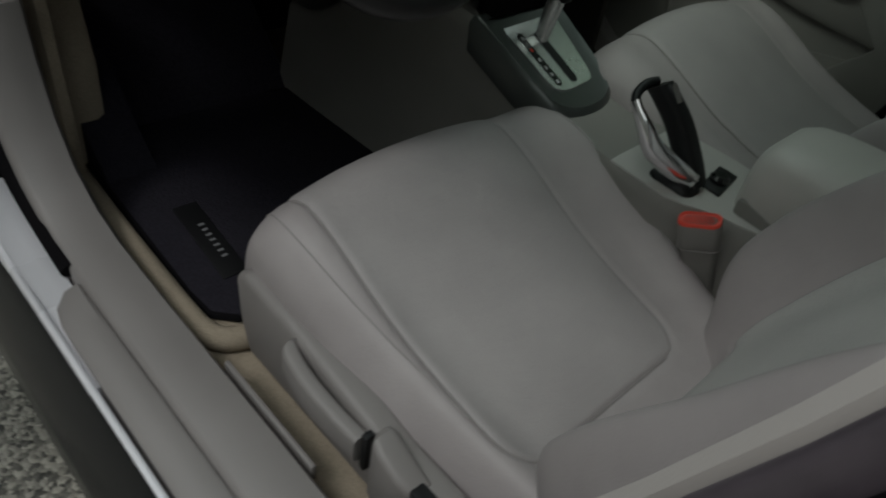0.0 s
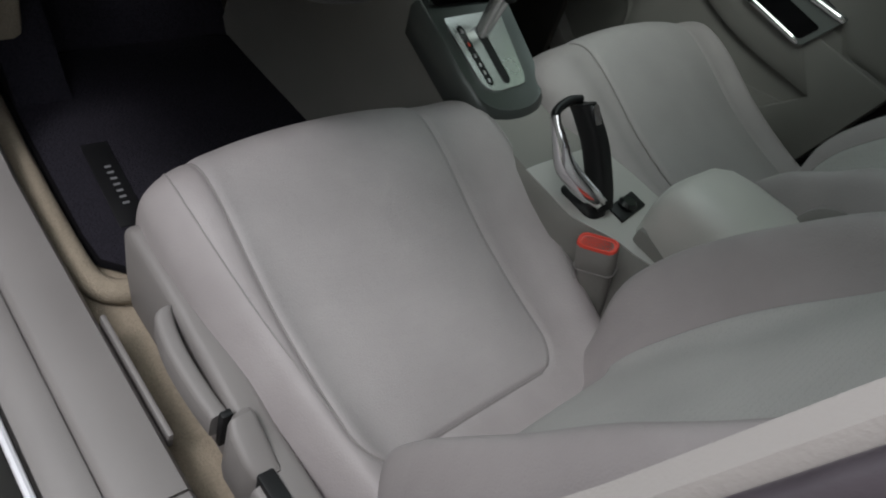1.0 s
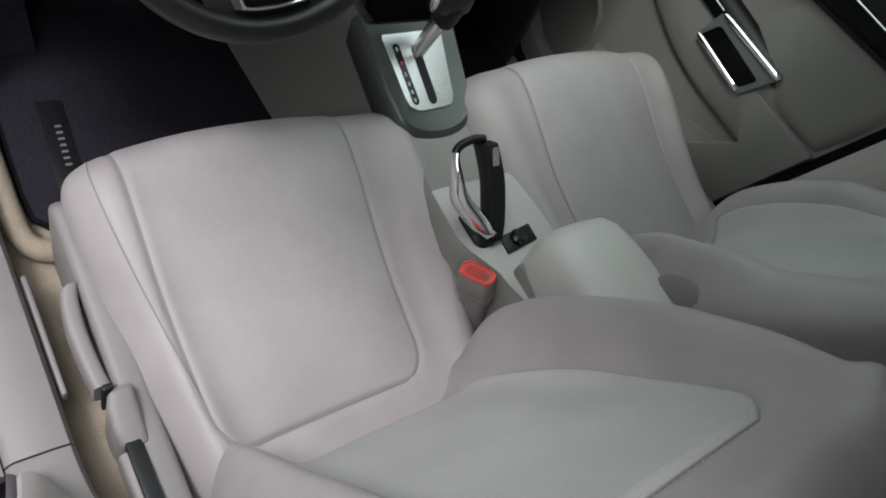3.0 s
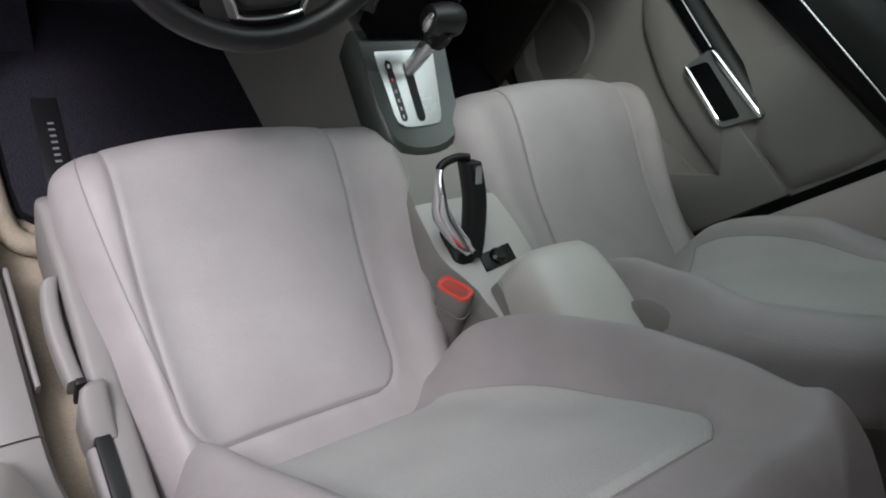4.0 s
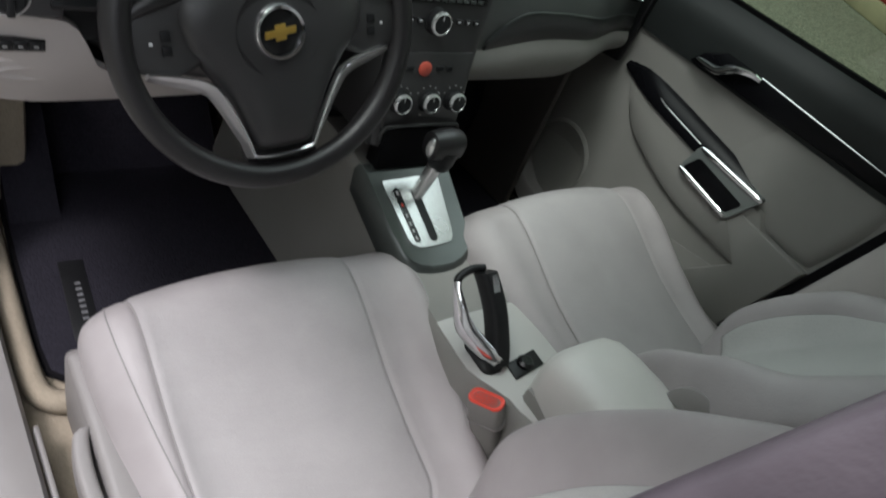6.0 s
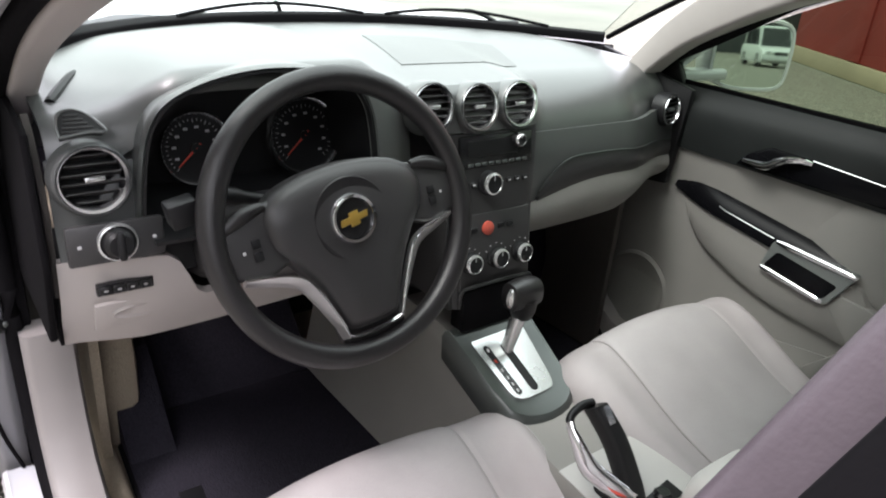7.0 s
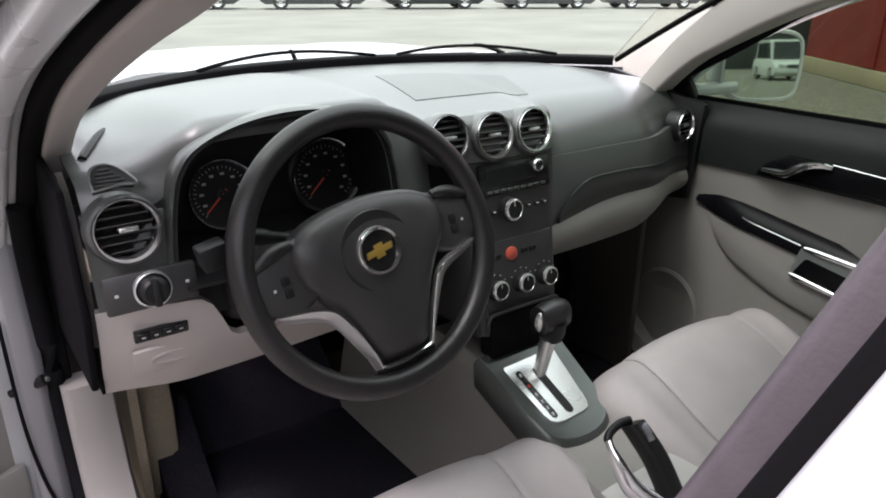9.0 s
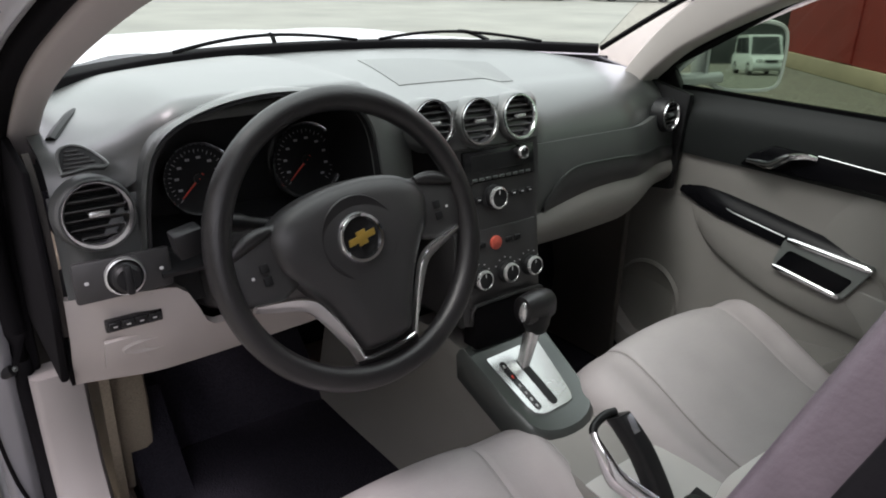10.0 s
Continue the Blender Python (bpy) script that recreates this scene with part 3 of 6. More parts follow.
part("rear_glass", box(-0.72, 0.72, -2.34, -2.335, 1.25, 1.62, 0.001), REAR_LIGHT_BLOCK, shell)
tagged(link("ceiling", sheet(lambda u, v: (lerp(-0.62, 0.62, u), lerp(-0.24, -2.32, v), 1.635 + 0.05 * (1 - (2 * u - 1) ** 2) + 0.05 * math.sin(math.pi * min(1, v * 0.9 + 0.1)) - 0.05), 12, 12, 0.03), HEADLINER), "light grey cloth headliner under the roof", "ceiling", kind="structure")

part("roof_panel", sheet(lambda u, v: (lerp(-0.66, 0.66, u), lerp(-0.22, -2.36, v), 1.675 + 0.05 * (1 - (2 * u - 1) ** 2) + 0.03 * math.sin(math.pi * min(1, v * 0.9 + 0.1))), 12, 12, 0.012), SILVER_PAINT, shell, "silver painted roof panel")
for s in (-1, 1):
    for y in (1.22, -1.50):
        wheel_parts(shell, s * 0.90, y, 0.34, s)
# bonnet, cowl, windscreen, wipers
BASE = lambda x: 0.884 - 0.335 * (abs(x) / 0.66) ** 2.2


def screen_point(u, v):
    xb, xt = lerp(-0.69, 0.69, u), lerp(-0.575, 0.575, u)
    b = Vector((xb, BASE(xb), 1.287))
    t = Vector((xt, -0.22 - 0.10 * (abs(xt) / 0.575) ** 2, 1.665 - 0.03 * (abs(xt) / 0.575) ** 2))
    p = b.lerp(t, v)
    p.z += 0.035 * math.sin(math.pi * v)
    return p


tagged(link("window_1", sheet(screen_point, 24, 14), GLASS), "curved clear windscreen glass", "windscreen", kind="structure")
for u in (0.0, 1.0):
    part("screen_border", tube([screen_point(u, 0.75 * k / 14) + Vector(((0.5 - u) * 0.012, -0.004, 0)) for k in range(15)], 0.007, 6), RUBBER, shell, "black windscreen edge")
part("screen_header", bar([screen_point(k / 10, 1.0) + Vector((0, -0.03, 0.0)) for k in range(11)], rounded(-0.05, 0.05, -0.03, 0.03, 0.02), (0, 1, 0)), BEIGE_SHADED, shell)
part("screen_border", bar([screen_point(k / 24, 0.0) + Vector((0, 0.012, -0.004)) for k in range(25)], rounded(-0.030, 0.03, -0.01, 0.012, 0.004), (0, 1, 0)), RUBBER, shell, "black windscreen border")
part("cowl", sheet(lambda u, v: (lerp(-0.74, 0.74, u), BASE(lerp(-0.7, 0.7, u)) + lerp(0.03, 0.14, v), 1.262 - 0.03 * v), 24, 3, 0.01), BLACK, shell, "black plastic scuttle panel")


def bonnet_point(u, v):
    x = lerp(-0.82, 0.82, u)
    return (x, BASE(x * 0.82) + 0.10 + v * (0.95 + 0.25 * (1 - abs(x))), 1.280 - 0.02 * v - 0.05 * v * v * v - 0.03 * abs(x) ** 3 + 0.012 * math.exp(-((abs(x) - 0.45) / 0.08) ** 2))


tagged(link("bonnet", sheet(bonnet_point, 28, 14, 0.02), SILVER_PAINT), "silver painted car bonnet with raised creases", "bonnet", kind="structure")
for s in (-1, 1):
    part("wing", prism([(0.75, 0.62), (0.62, 1.12), (0.9, 1.20), (1.95, 1.04), (2.1, 0.62)], "x", s * 0.83, s * 0.88), SILVER_PAINT, shell)


part("front_bumper", loft([[Vector((x, y0 - 0.57 * (abs(x) / 0.86) ** 1.8, z)) for x in [lerp(-0.86, 0.86, k / 16) for k in range(17)]] for y0, z in ((2.17, 1.205), (2.23, 1.15), (2.27, 1.0), (2.28, 0.75), (2.26, 0.45), (2.16, 0.28), (1.9, 0.28))], closed=False, caps=False), SILVER_PAINT, shell, "silver painted nose and bumper")


def wiper(x0, x1, name_label):
    w = thing("wiper", (x0, BASE(x0) + 0.05, 1.27), name_label, "wiper", "windscreen wipers")
    def on(x, lift):
        u = (x + 0.69) / 1.38
        return screen_point(u, 0.01) + Vector((0, 0.01, -0.004 + lift))
    n = 12
    blade = [on(lerp(x0 - 0.02, x1, k / n), 0.010 + 0.020 * math.sin(math.pi * k / n)) for k in range(n + 1)]
    part("blade", tube(blade, 0.0045, 6), RUBBER, w)
    arm = [on(lerp(x0 + 0.28, lerp(x0, x1, 0.5), k / n) , 0.004 + 0.027 * math.sin(math.pi * 0.5 * k / n)) + Vector((0, 0.06 * (1 - k / n), 0.0)) for k in range(n + 1)]
    part("arm", tube(arm, 0.006, 6), BLACK, w)


wiper(-0.34, 0.14, "black windscreen wiper parked along the scuttle")
wiper(0.22, 0.58, "black windscreen wiper parked along the scuttle")


# ---- passenger door ----
def door_x(z):
    return table([0.45, 0.6, 0.75, 0.95, 1.06, 1.15, 1.20], [0.735, 0.752, 0.758, 0.765, 0.757, 0.757, 0.775], z)


def rear_edge(z):
    return -0.33 - 0.31 * (z - 0.50)


def front_edge(z):
    return table([0.45, 0.7, 1.0, 1.2], [0.43, 0.47, 0.44, 0.43], z)


door = thing("door_1", (0.78, 0, 0.45), "closed passenger door with beige lower and charcoal upper trim", "car door", kind="structure")
part("lower_trim", sheet(lambda u, v: (door_x(lerp(0.45, 1.055, v)) - 0.0, lerp(front_edge(lerp(0.45, 1.055, v)), rear_edge(lerp(0.45, 1.055, v)), u), lerp(0.45, 1.055, v)), 20, 18, 0.012), BEIGE_SHADED, door, "beige grained plastic lower door trim")
part("upper_trim", sheet(lambda u, v: (door_x(lerp(1.052, 1.20, v)) - 0.006 - 0.006 * math.sin(math.pi * v), lerp(front_edge(1.1), rear_edge(lerp(1.052, 1.2, v)), u), lerp(1.052, 1.20, v)), 20, 8, 0.014), DOOR_DARK, door, "charcoal soft upper door trim")
part("door_skin", prism([(0.50, 0.42), (0.50, 1.17), (rear_edge(1.17), 1.17), (rear_edge(0.42), 0.42)], "x", 0.80, 0.86), SILVER_PAINT, door)
part("belt_strip", tube([(0.785, lerp(0.46, -0.56, k / 8), 1.203) for k in range(9)], 0.009, 8), RUBBER, door)


def arm_z(y):
    return curve([-0.50, -0.25, 0.0, 0.22], [0.845, 0.885, 0.922, 0.955], y)


def arm_low(y):
    return curve([-0.50, -0.30, -0.06, 0.06, 0.17, 0.225], [0.715, 0.728, 0.752, 0.790, 0.85, 0.93], y)


def armrest_loop(y):
    g = min(1, max(0.05, (0.235 - y) / 0.14)) ** 0.5
    d, x = 0.034 * g, 0.766
    z, b = min(arm_z(y), table([-0.42, -0.30, -0.20], [0.836, 0.846, 0.95], y)), arm_low(y)
    pts = [(x + 0.004, z + 0.004), (x - d * 0.5, z), (x - d, z - 0.012 * g), (x - d * 1.1, lerp(z, b, 0.5)), (x - d * 1.12, b + 0.022 * g), (x - d * 0.95, b + 0.008), (x + 0.006, b + 0.010 * g)]
    lean = -0.31 * min(1, max(0, (0.2 - y) / 0.6))
    return [Vector((a, y + lean * (c - 0.80), c)) for a, c in pts]


part("armrest", loft([armrest_loop(lerp(0.232, -0.30, k / 36)) for k in range(37)]), BEIGE_SHADED, door, "beige padded door armrest")
part("accent_strip", loft([[(0.7655 - dx * min(1, max(0.3, (0.245 - y) / 0.14)) ** 0.5 * min(1, max(0.2, (y + 0.266) / 0.035)), y, arm_z(y) + dz * min(1, max(0.12, (0.246 - y) / 0.05)) ** 0.5 * min(1, max(0.35, (y + 0.270) / 0.035))) for dx, dz in ((0.0, 0.038), (0.012, 0.035), (0.032, 0.012), (0.042, -0.006), (0.041, -0.022), (0.030, -0.026), (0.0, -0.020))] for y in [lerp(0.246, -0.262, k / 26) for k in range(27)]]), PIANO, door, "gloss black accent along the armrest")
part("accent_line", tube([(0.7245 + 0.034 * max(0, 1 - (0.235 - y) / 0.14) ** 0.5 if y > 0.095 else 0.7235, y, arm_z(y) + 0.004) for y in [lerp(0.215, -0.06, k / 12) for k in range(13)]], 0.0016, 6), SATIN, door, "thin bright line in the accent")
def back_pad(u, v):
    """A soft pad behind the pull, rounded at its foot and at its rear end."""
    z = lerp(0.836, 1.048, v)
    y = lerp(-0.13, rear_edge(z) + 0.012, u)
    rim = min(1, v / 0.16, (1 - u) / 0.16)
    return (0.757 - 0.012 * math.sqrt(max(0, 1 - (1 - rim) ** 2)) * min(1, u / 0.25), y, z)


part("back_pad", sheet(back_pad, 26, 20, 0.004), BEIGE_SHADED, door, "beige soft pad behind the door pull")
part("rear_plate", prism([(-0.215, 0.815), (-0.290, 0.737), (-0.205, 0.645), (-0.190, 0.560), (-0.190, 0.47), (rear_edge(0.47) + 0.008, 0.47), (rear_edge(0.833) + 0.008, 0.833), (-0.235, 0.848)], "x", 0.7268, 0.757, 0.004, 3), BEIGE_SHADED, door, "beige plate behind the map pocket")
# pull cup with two bright bars
fr_q = [(-0.044, 0.846), (-0.064, 0.918), (-0.262, 0.906), (-0.212, 0.814)]
def soft_quad(q, r, n=5):
    """A four-cornered outline with rounded corners."""
    P, out = [Vector((a, b, 0)) for a, b in q], []
    for i, p in enumerate(P):
        a, b = (P[i - 1] - p).normalized(), (P[(i + 1) % 4] - p).normalized()
        for k in range(n + 1):
            t = k / n
            c = (p + a * r) * (1 - t) ** 2 + p * 2 * t * (1 - t) + (p + b * r) * t * t
            out.append((c.x, c.y))
    return out


pull = part("pull_frame", loft([[Vector((x, y, z)) for y, z in soft_quad(fr_q, 0.014)] for x in (0.7205, 0.755)]), PULL_GREY, door, "grey door pull surround")
# flat plate: the cup's shade is put into its black, with no hollow
cup = part("pull_cup", loft([[Vector((x, y, z)) for y, z in soft_quad(((-0.052, 0.846), (-0.078, 0.892), (-0.228, 0.868), (-0.204, 0.826)), 0.010)] for x in (0.7195, 0.74)]), PIANO, pull, "flat black plate for the shaded hollow of the door pull")
for (ya, za), (yb, zb) in (((-0.047, 0.842), (-0.206, 0.818)), ((-0.070, 0.914), (-0.260, 0.901))):
    part("chrome_bar", tube([(0.7205, lerp(ya, yb, k / 10), lerp(za, zb, k / 10)) for k in range(11)], [0.0045 + 0.003 * (0 < k < 10) for k in range(11)], 10, flat=0.8), CHROME, pull, "chrome pull bar")
# inside handle
h = part("handle_recess", prism([(0.085, 1.058), (0.06, 1.09), (0.01, 1.118), (-0.10, 1.116), (-0.47, 1.098), (-0.475, 1.066), (-0.1, 1.060)], "x", 0.7225, 0.752, 0.005), PIANO, door, "gloss black handle surround")
part("bright_line", tube([(0.7225, lerp(-0.095, -0.44, k / 8), lerp(1.117, 1.099, k / 8)) for k in range(9)], 0.0018, 6), SATIN, h)
part("door_handle", tube(smooth_path([(0.722, 0.066, 1.072), (0.716, 0.035, 1.074), (0.710, 0.0, 1.078), (0.708, -0.03, 1.100), (0.712, -0.07, 1.112), (0.720, -0.096, 1.110)], 16), [0.005 + 0.004 * math.sin(math.pi * k / 16) for k in range(17)], 8, flat=0.7), CHROME, h, "chrome inside door handle")
# speaker ring and pocket
sp = face_to((0.748, 0.30, 0.62), (-1, 0, 0))
part("speaker_grille", lathe([(0.001, 0.004), (0.085, 0.006), (0.10, 0.012), (0.108, 0.006), (0.11, -0.006)], 36, sp), BEIGE_SHADED, door, "round beige speaker grille")
part("map_pocket", sheet(lambda u, v: (0.745 - 0.045 * math.sin(math.pi * min(1, v * 1.1)) * min(1, (1 - u) / 0.3) ** 0.5, lerp(0.17, -0.27, u), lerp(0.44, 0.62 + 0.075 * u, v)), 14, 8, 0.006), BEIGE_SHADED, door, "beige door map pocket")
# window glass and frame on that side
glass_loop = lambda y, z: (0.79 - 0.30 * (z - 1.20), y, z)
tagged(link("window_2", mesh([glass_loop(0.47, 1.20), glass_loop(rear_edge(1.2) - 0.02, 1.20), glass_loop(-0.66, 1.58), glass_loop(-0.35, 1.58), glass_loop(0.10, 1.38)], [(0, 1, 2, 3, 4)]), SIDE_GLASS), "green-tinted passenger side window", "window", kind="structure")
part("window_frame", tube(smooth_path([(0.80, 0.50, 1.20), (0.745, 0.24, 1.325), (0.69, -0.10, 1.51), (0.665, -0.36, 1.60), (0.66, -0.66, 1.62)], 20), 0.022, 8), RUBBER, door, "black window frame")
part("mirror_sail", prism([(0.50, 1.195), (0.30, 1.195), (0.335, 1.25), (0.46, 1.262)], "x", 0.768, 0.79, 0.004), BLACK, door, "black triangular mirror base cover")


def door_mirror():
    m = thing("door_mirror", (0.95, 0.33, 1.2), "silver door mirror with rounded glass on the passenger door", "mirror")
    sec = [(-0.115, 0.0), (-0.11, 0.065), (-0.07, 0.09), (0.03, 0.098), (0.10, 0.085), (0.118, 0.045), (0.115, -0.045), (0.095, -0.078), (0.03, -0.085), (-0.06, -0.08), (-0.11, -0.05)]
    sec = [(p.x, p.y) for p in smooth_path([(a, b, 0) for a, b in sec + sec[:1]], 44)][:-1]
    fm = face_to((0.995, 0.275, 1.268), (-0.437, -0.898, 0.054))
    shellm = loft([[fm @ Vector((a * k, b * k, h)) for a, b in sec] for k, h in ((1.0, 0.0), (1.04, -0.02), (1.0, -0.07), (0.82, -0.11), (0.45, -0.135))])
    part("housing", shellm, SILVER_PAINT, m)
    part("bezel", tube([fm @ Vector((a * 0.985, b * 0.985, 0.002)) for a, b in sec], 0.007, 6, ring=True, up=tuple(fm.to_3x3() @ Vector((0, 0, 1)))), SILVER_PAINT, m)
    part("mirror_glass", loft([[fm @ Vector((a * 0.93, b * 0.93, h)) for a, b in sec] for h in (0.003, 0.006)]), MIRROR, m, "reflecting mirror glass")
    part("arm", bar([(0.80, 0.36, 1.215), (0.86, 0.34, 1.215), (0.93, 0.31, 1.222)], rounded(-0.03, 0.03, -0.014, 0.014, 0.01), (0, 1, 0)), SILVER_PAINT, m)


door_mirror()

# the open driver's door, swung forward on its hinges
dd = thing("door_2", (-0.90, 0.74, 0.45), "open driver's door with beige inner trim", "car door", kind="structure")
md = pose(-0.865, 0.60, 0.0, 0, 0, -68)
part("door_skin", place(prism([(-1.02, 0.42), (0.0, 0.42), (0.0, 1.16), (-0.98, 1.2)], "x", -0.07, 0.0, 0.01), md), SILVER_PAINT, dd)
part("inner_trim", place(prism([(-0.95, 0.46), (0.02, 0.44), (0.02, 0.82), (-0.03, 0.86), (-0.10, 1.13), (-0.93, 1.16)], "x", 0.002, 0.035, 0.012), md), BEIGE_SHADED, dd, "beige inner door trim")
part("door_pocket", place(prism([(-0.80, 0.46), (0.0, 0.46), (0.0, 0.62), (-0.80, 0.60)], "x", 0.030, 0.055, 0.012), md), BEIGE_SHADED, dd, "beige door pocket")
strap = part("check_strap", tube([(-0.845, 0.53, 0.785), (-0.815, 0.500, 0.805), (-0.790, 0.478, 0.822)], [0.008, 0.009, 0.011], 10, flat=0.7), BLACK, dd, "black door check strap")
part("bolt", lathe([(0.0045, -0.004), (0.0045, 0.003), (0.003, 0.004), (0.001, 0.004)], 12, face_to((-0.786, 0.472, 0.826), (0, -1, 0.1))), BEZEL, strap, "small grey bolt head")


# ================= dashboard =================
CX = 0.02
dash = thing("dashboard", (0, 0.3, 0.9), "two-tone dashboard with charcoal top and beige lower panels", "dashboard")


def dash_front(x):
    """How far forward the dash face stands."""
    return table([-0.74, -0.6, -0.2, 0.15, 0.45, 0.70], [0.20, 0.17, 0.19, 0.20, 0.20, 0.28], x)


def hood_bump(x):
    return math.exp(-(max(0, abs(x + 0.40) - 0.14) / 0.070) ** 2)


def top_edge_z(x):
    return 1.252 + 0.058 * hood_bump(x) - 0.012 * max(0, abs(x) - 0.5) / 0.2


def roll(x):
    """The pad's front edge: how far back and how far down it rolls."""
    return table([-0.74, -0.62, -0.56, -0.22, -0.16, 0.13, 0.20, 0.72], [0.06, 0.06, 0.03, 0.03, 0.03, 0.03, 0.13, 0.13], x), table([-0.74, -0.62, -0.56, -0.22, -0.16, 0.13, 0.20, 0.72], [0.06, 0.06, 0.03, 0.03, 0.02, 0.02, 0.125, 0.125], x)


def pad_point(u, v):
    x = lerp(-0.717, 0.72, u)
    yf = dash_front(x) + 0.02 - 0.02 * hood_bump(x)
    yb = BASE(x * 0.94) + 0.03
    r, d = roll(x)
    if v < 0.3:
        a = v / 0.3 * math.pi / 2
        y = yf + r * (1 - math.cos(a))
        z = top_edge_z(x) - d * (1 - math.sin(a))
    else:
        w = (v - 0.3) / 0.7
        y = lerp(yf + r, yb, w)
        z = lerp(top_edge_z(x), 1.272 - 0.05 * max(0, (x - 0.50) / 0.22) ** 1.5, w) + 0.022 * math.sin(math.pi * w) * (0.4 + 0.6 * (1 - abs(x)))
    return (x, y, z)


part("top_pad", sheet(pad_point, 80, 32, 0.012), DASH_TOP, dash, "charcoal soft-grained dash top")
def on_pad(x, y, lift):
    yf = dash_front(x) + 0.02 - 0.02 * hood_bump(x) + roll(x)[0]
    w = (y - yf) / (BASE(x * 0.94) + 0.03 - yf)
    return (x, y, Vector(pad_point((x + 0.717) / 1.437, 0.3 + 0.7 * w)).z + lift)



part("storage_lid", sheet(lambda u, v: on_pad(lerp(-0.070, 0.230, u) + 0.05 * v, lerp(0.360, 0.600, v) - 0.09 * u * u * v, 0.0012), 16, 14, 0.002), LID_GREY, dash, "flat charcoal lid in the dash top")


# left end panel with vent and light switch
def face(x0, x1, z0, z1, bulge=0.0, lean=0.20, n=14, base=0.0, dx=0.0):
    def f(u, v):
        x, z = lerp(x0, x1, u), lerp(z0, z1, v)
        y = dash_front(x) + base + lean * (z - 1.15) - bulge * math.sin(math.pi * u) * math.sin(math.pi * v)
        return (x, y, z)
    return sheet(f, n, n, 0.014)


part("left_panel", face(-0.723, -0.616, 1.052, 1.192, 0.010), DARK, dash, "charcoal end panel")
# coloured black for the shade between door seal and dash
part("end_cap", prism([(0.222, 0.905), (0.212, 1.00), (0.206, 1.10), (0.222, 1.18), (0.25, 1.20), (0.34, 1.165), (0.42, 1.13), (0.62, 1.10), (0.62, 0.905)], "x", -0.7335, -0.7285), RUBBER, dash, "end of the dash, coloured black for the shade behind the door seal")
part("end_strip", loft([[Vector((x, y + b, z)) for x, b in ((-0.7335, 0.006), (-0.7335, -0.003), (-0.7255, -0.006), (-0.7235, 0.006))] for y, z in ((0.214, 0.99), (0.208, 1.04), (0.204, 1.10), (0.210, 1.15), (0.222, 1.19), (0.246, 1.222), (0.275, 1.238))]), TAUPE_EDGE_SHADE, dash, "thin taupe edge of the dash end")
part("column_panel", face(-0.59, -0.17, 1.02, 1.10, 0.0, base=0.02), BLACK, dash)
VISOR = [(-0.624, 0.150, 1.06), (-0.620, 0.148, 1.14), (-0.613, 0.146, 1.20), (-0.600, 0.146, 1.245), (-0.572, 0.146, 1.277), (-0.515, 0.150, 1.300), (-0.44, 0.153, 1.312), (-0.36, 0.155, 1.309), (-0.296, 0.155, 1.290), (-0.262, 0.152, 1.255), (-0.248, 0.148, 1.20), (-0.240, 0.145, 1.12), (-0.238, 0.145, 1.06)]
rim_pts = smooth_path(VISOR, 60)


def visor_point(u, v):
    p = rim_pts[min(60, int(round(u * 60)))]
    c = Vector((-0.39, p.y, 1.15))
    out = (p - c).normalized()
    prof = table([0, 0.12, 0.3, 1.0], [-0.010, 0.0, 0.004, 0.004], v), table([0, 0.12, 0.3, 1.0], [0.012, 0.0, 0.012, 0.16], v)
    q = p + out * prof[0]
    return (q.x, p.y + prof[1], q.z - 0.02 * max(0, v - 0.3))


part("visor_flank", sheet(lambda u, v: (lerp(-0.246 - 0.012 * v * v, -0.145 - 0.01 * v, u), lerp(0.156 + 0.02 * v ** 3, 0.186 + 0.022 * v, u) - 0.008 * math.sin(math.pi * u), lerp(1.05, lerp(1.272, 1.262, u), v)), 14, 16, 0.006), DASH_TOP, dash, "charcoal flank between the gauges and the centre stack")
part("visor", sheet(visor_point, 60, 14, 0.006), DASH_TOP, dash, "charcoal instrument visor")


def round_vent(at, normal, r, parent, slats=6, ring=BRIGHT_RING, around=DASH_TOP):
    """A round outlet: dark bowl, level slats, and a bright ring that is thickest at its lower right."""
    m = face_to(at, normal)
    v = part("air_vent", lathe([(r * 1.00, -0.03), (r * 1.00, 0.0), (r * 0.95, 0.002), (r * 0.90, -0.004), (r * 0.88, -0.022), (0.001, -0.023)], 36, m), BLACK, parent, "black louvred round air vent")
    loops = []
    for k, h, off in ((1.03, -0.010, 0.0), (1.03, 0.001, 0.0), (1.00, 0.005, 0.02), (0.93, 0.005, 0.07), (0.88, -0.001, 0.10), (0.88, -0.012, 0.10)):
        loops.append([m @ Vector((r * (k * math.cos(a) - off * 0.65), r * (k * math.sin(a) + off * 0.75), h)) for a in [2 * math.pi * i / 44 for i in range(44)]])
    part("chrome_ring", loft(loops, caps=False), ring, v, "chrome vent ring")
    part("collar", lathe([(r * 1.04, 0.0), (r * 1.07, 0.0006), (r * 1.11, -0.002), (r * 1.15, -0.010), (r * 1.17, -0.034)], 44, m), around, v, "rounded collar round the vent")
    for k in range(slats):
        y = lerp(-0.70, 0.70, k / (slats - 1)) * r
        w = math.sqrt(max(0.0001, (r * 0.88) ** 2 - y * y))
        part("slat", place(box(-w, w, -0.009, 0.009, -0.0011, 0.0011, 0.0006, 1), m @ Matrix.Translation((0, y, -0.010)) @ Matrix.Rotation(radians(66), 4, "X")), DARK_SATIN, v)
    part("tab", place(box(-r * 0.30, r * 0.30, -0.0035, 0.0035, -0.006, 0.004, 0.002), m @ Matrix.Translation((0.002, 0.002, -0.002))), SATIN, v, "silver vent tab")
    return v


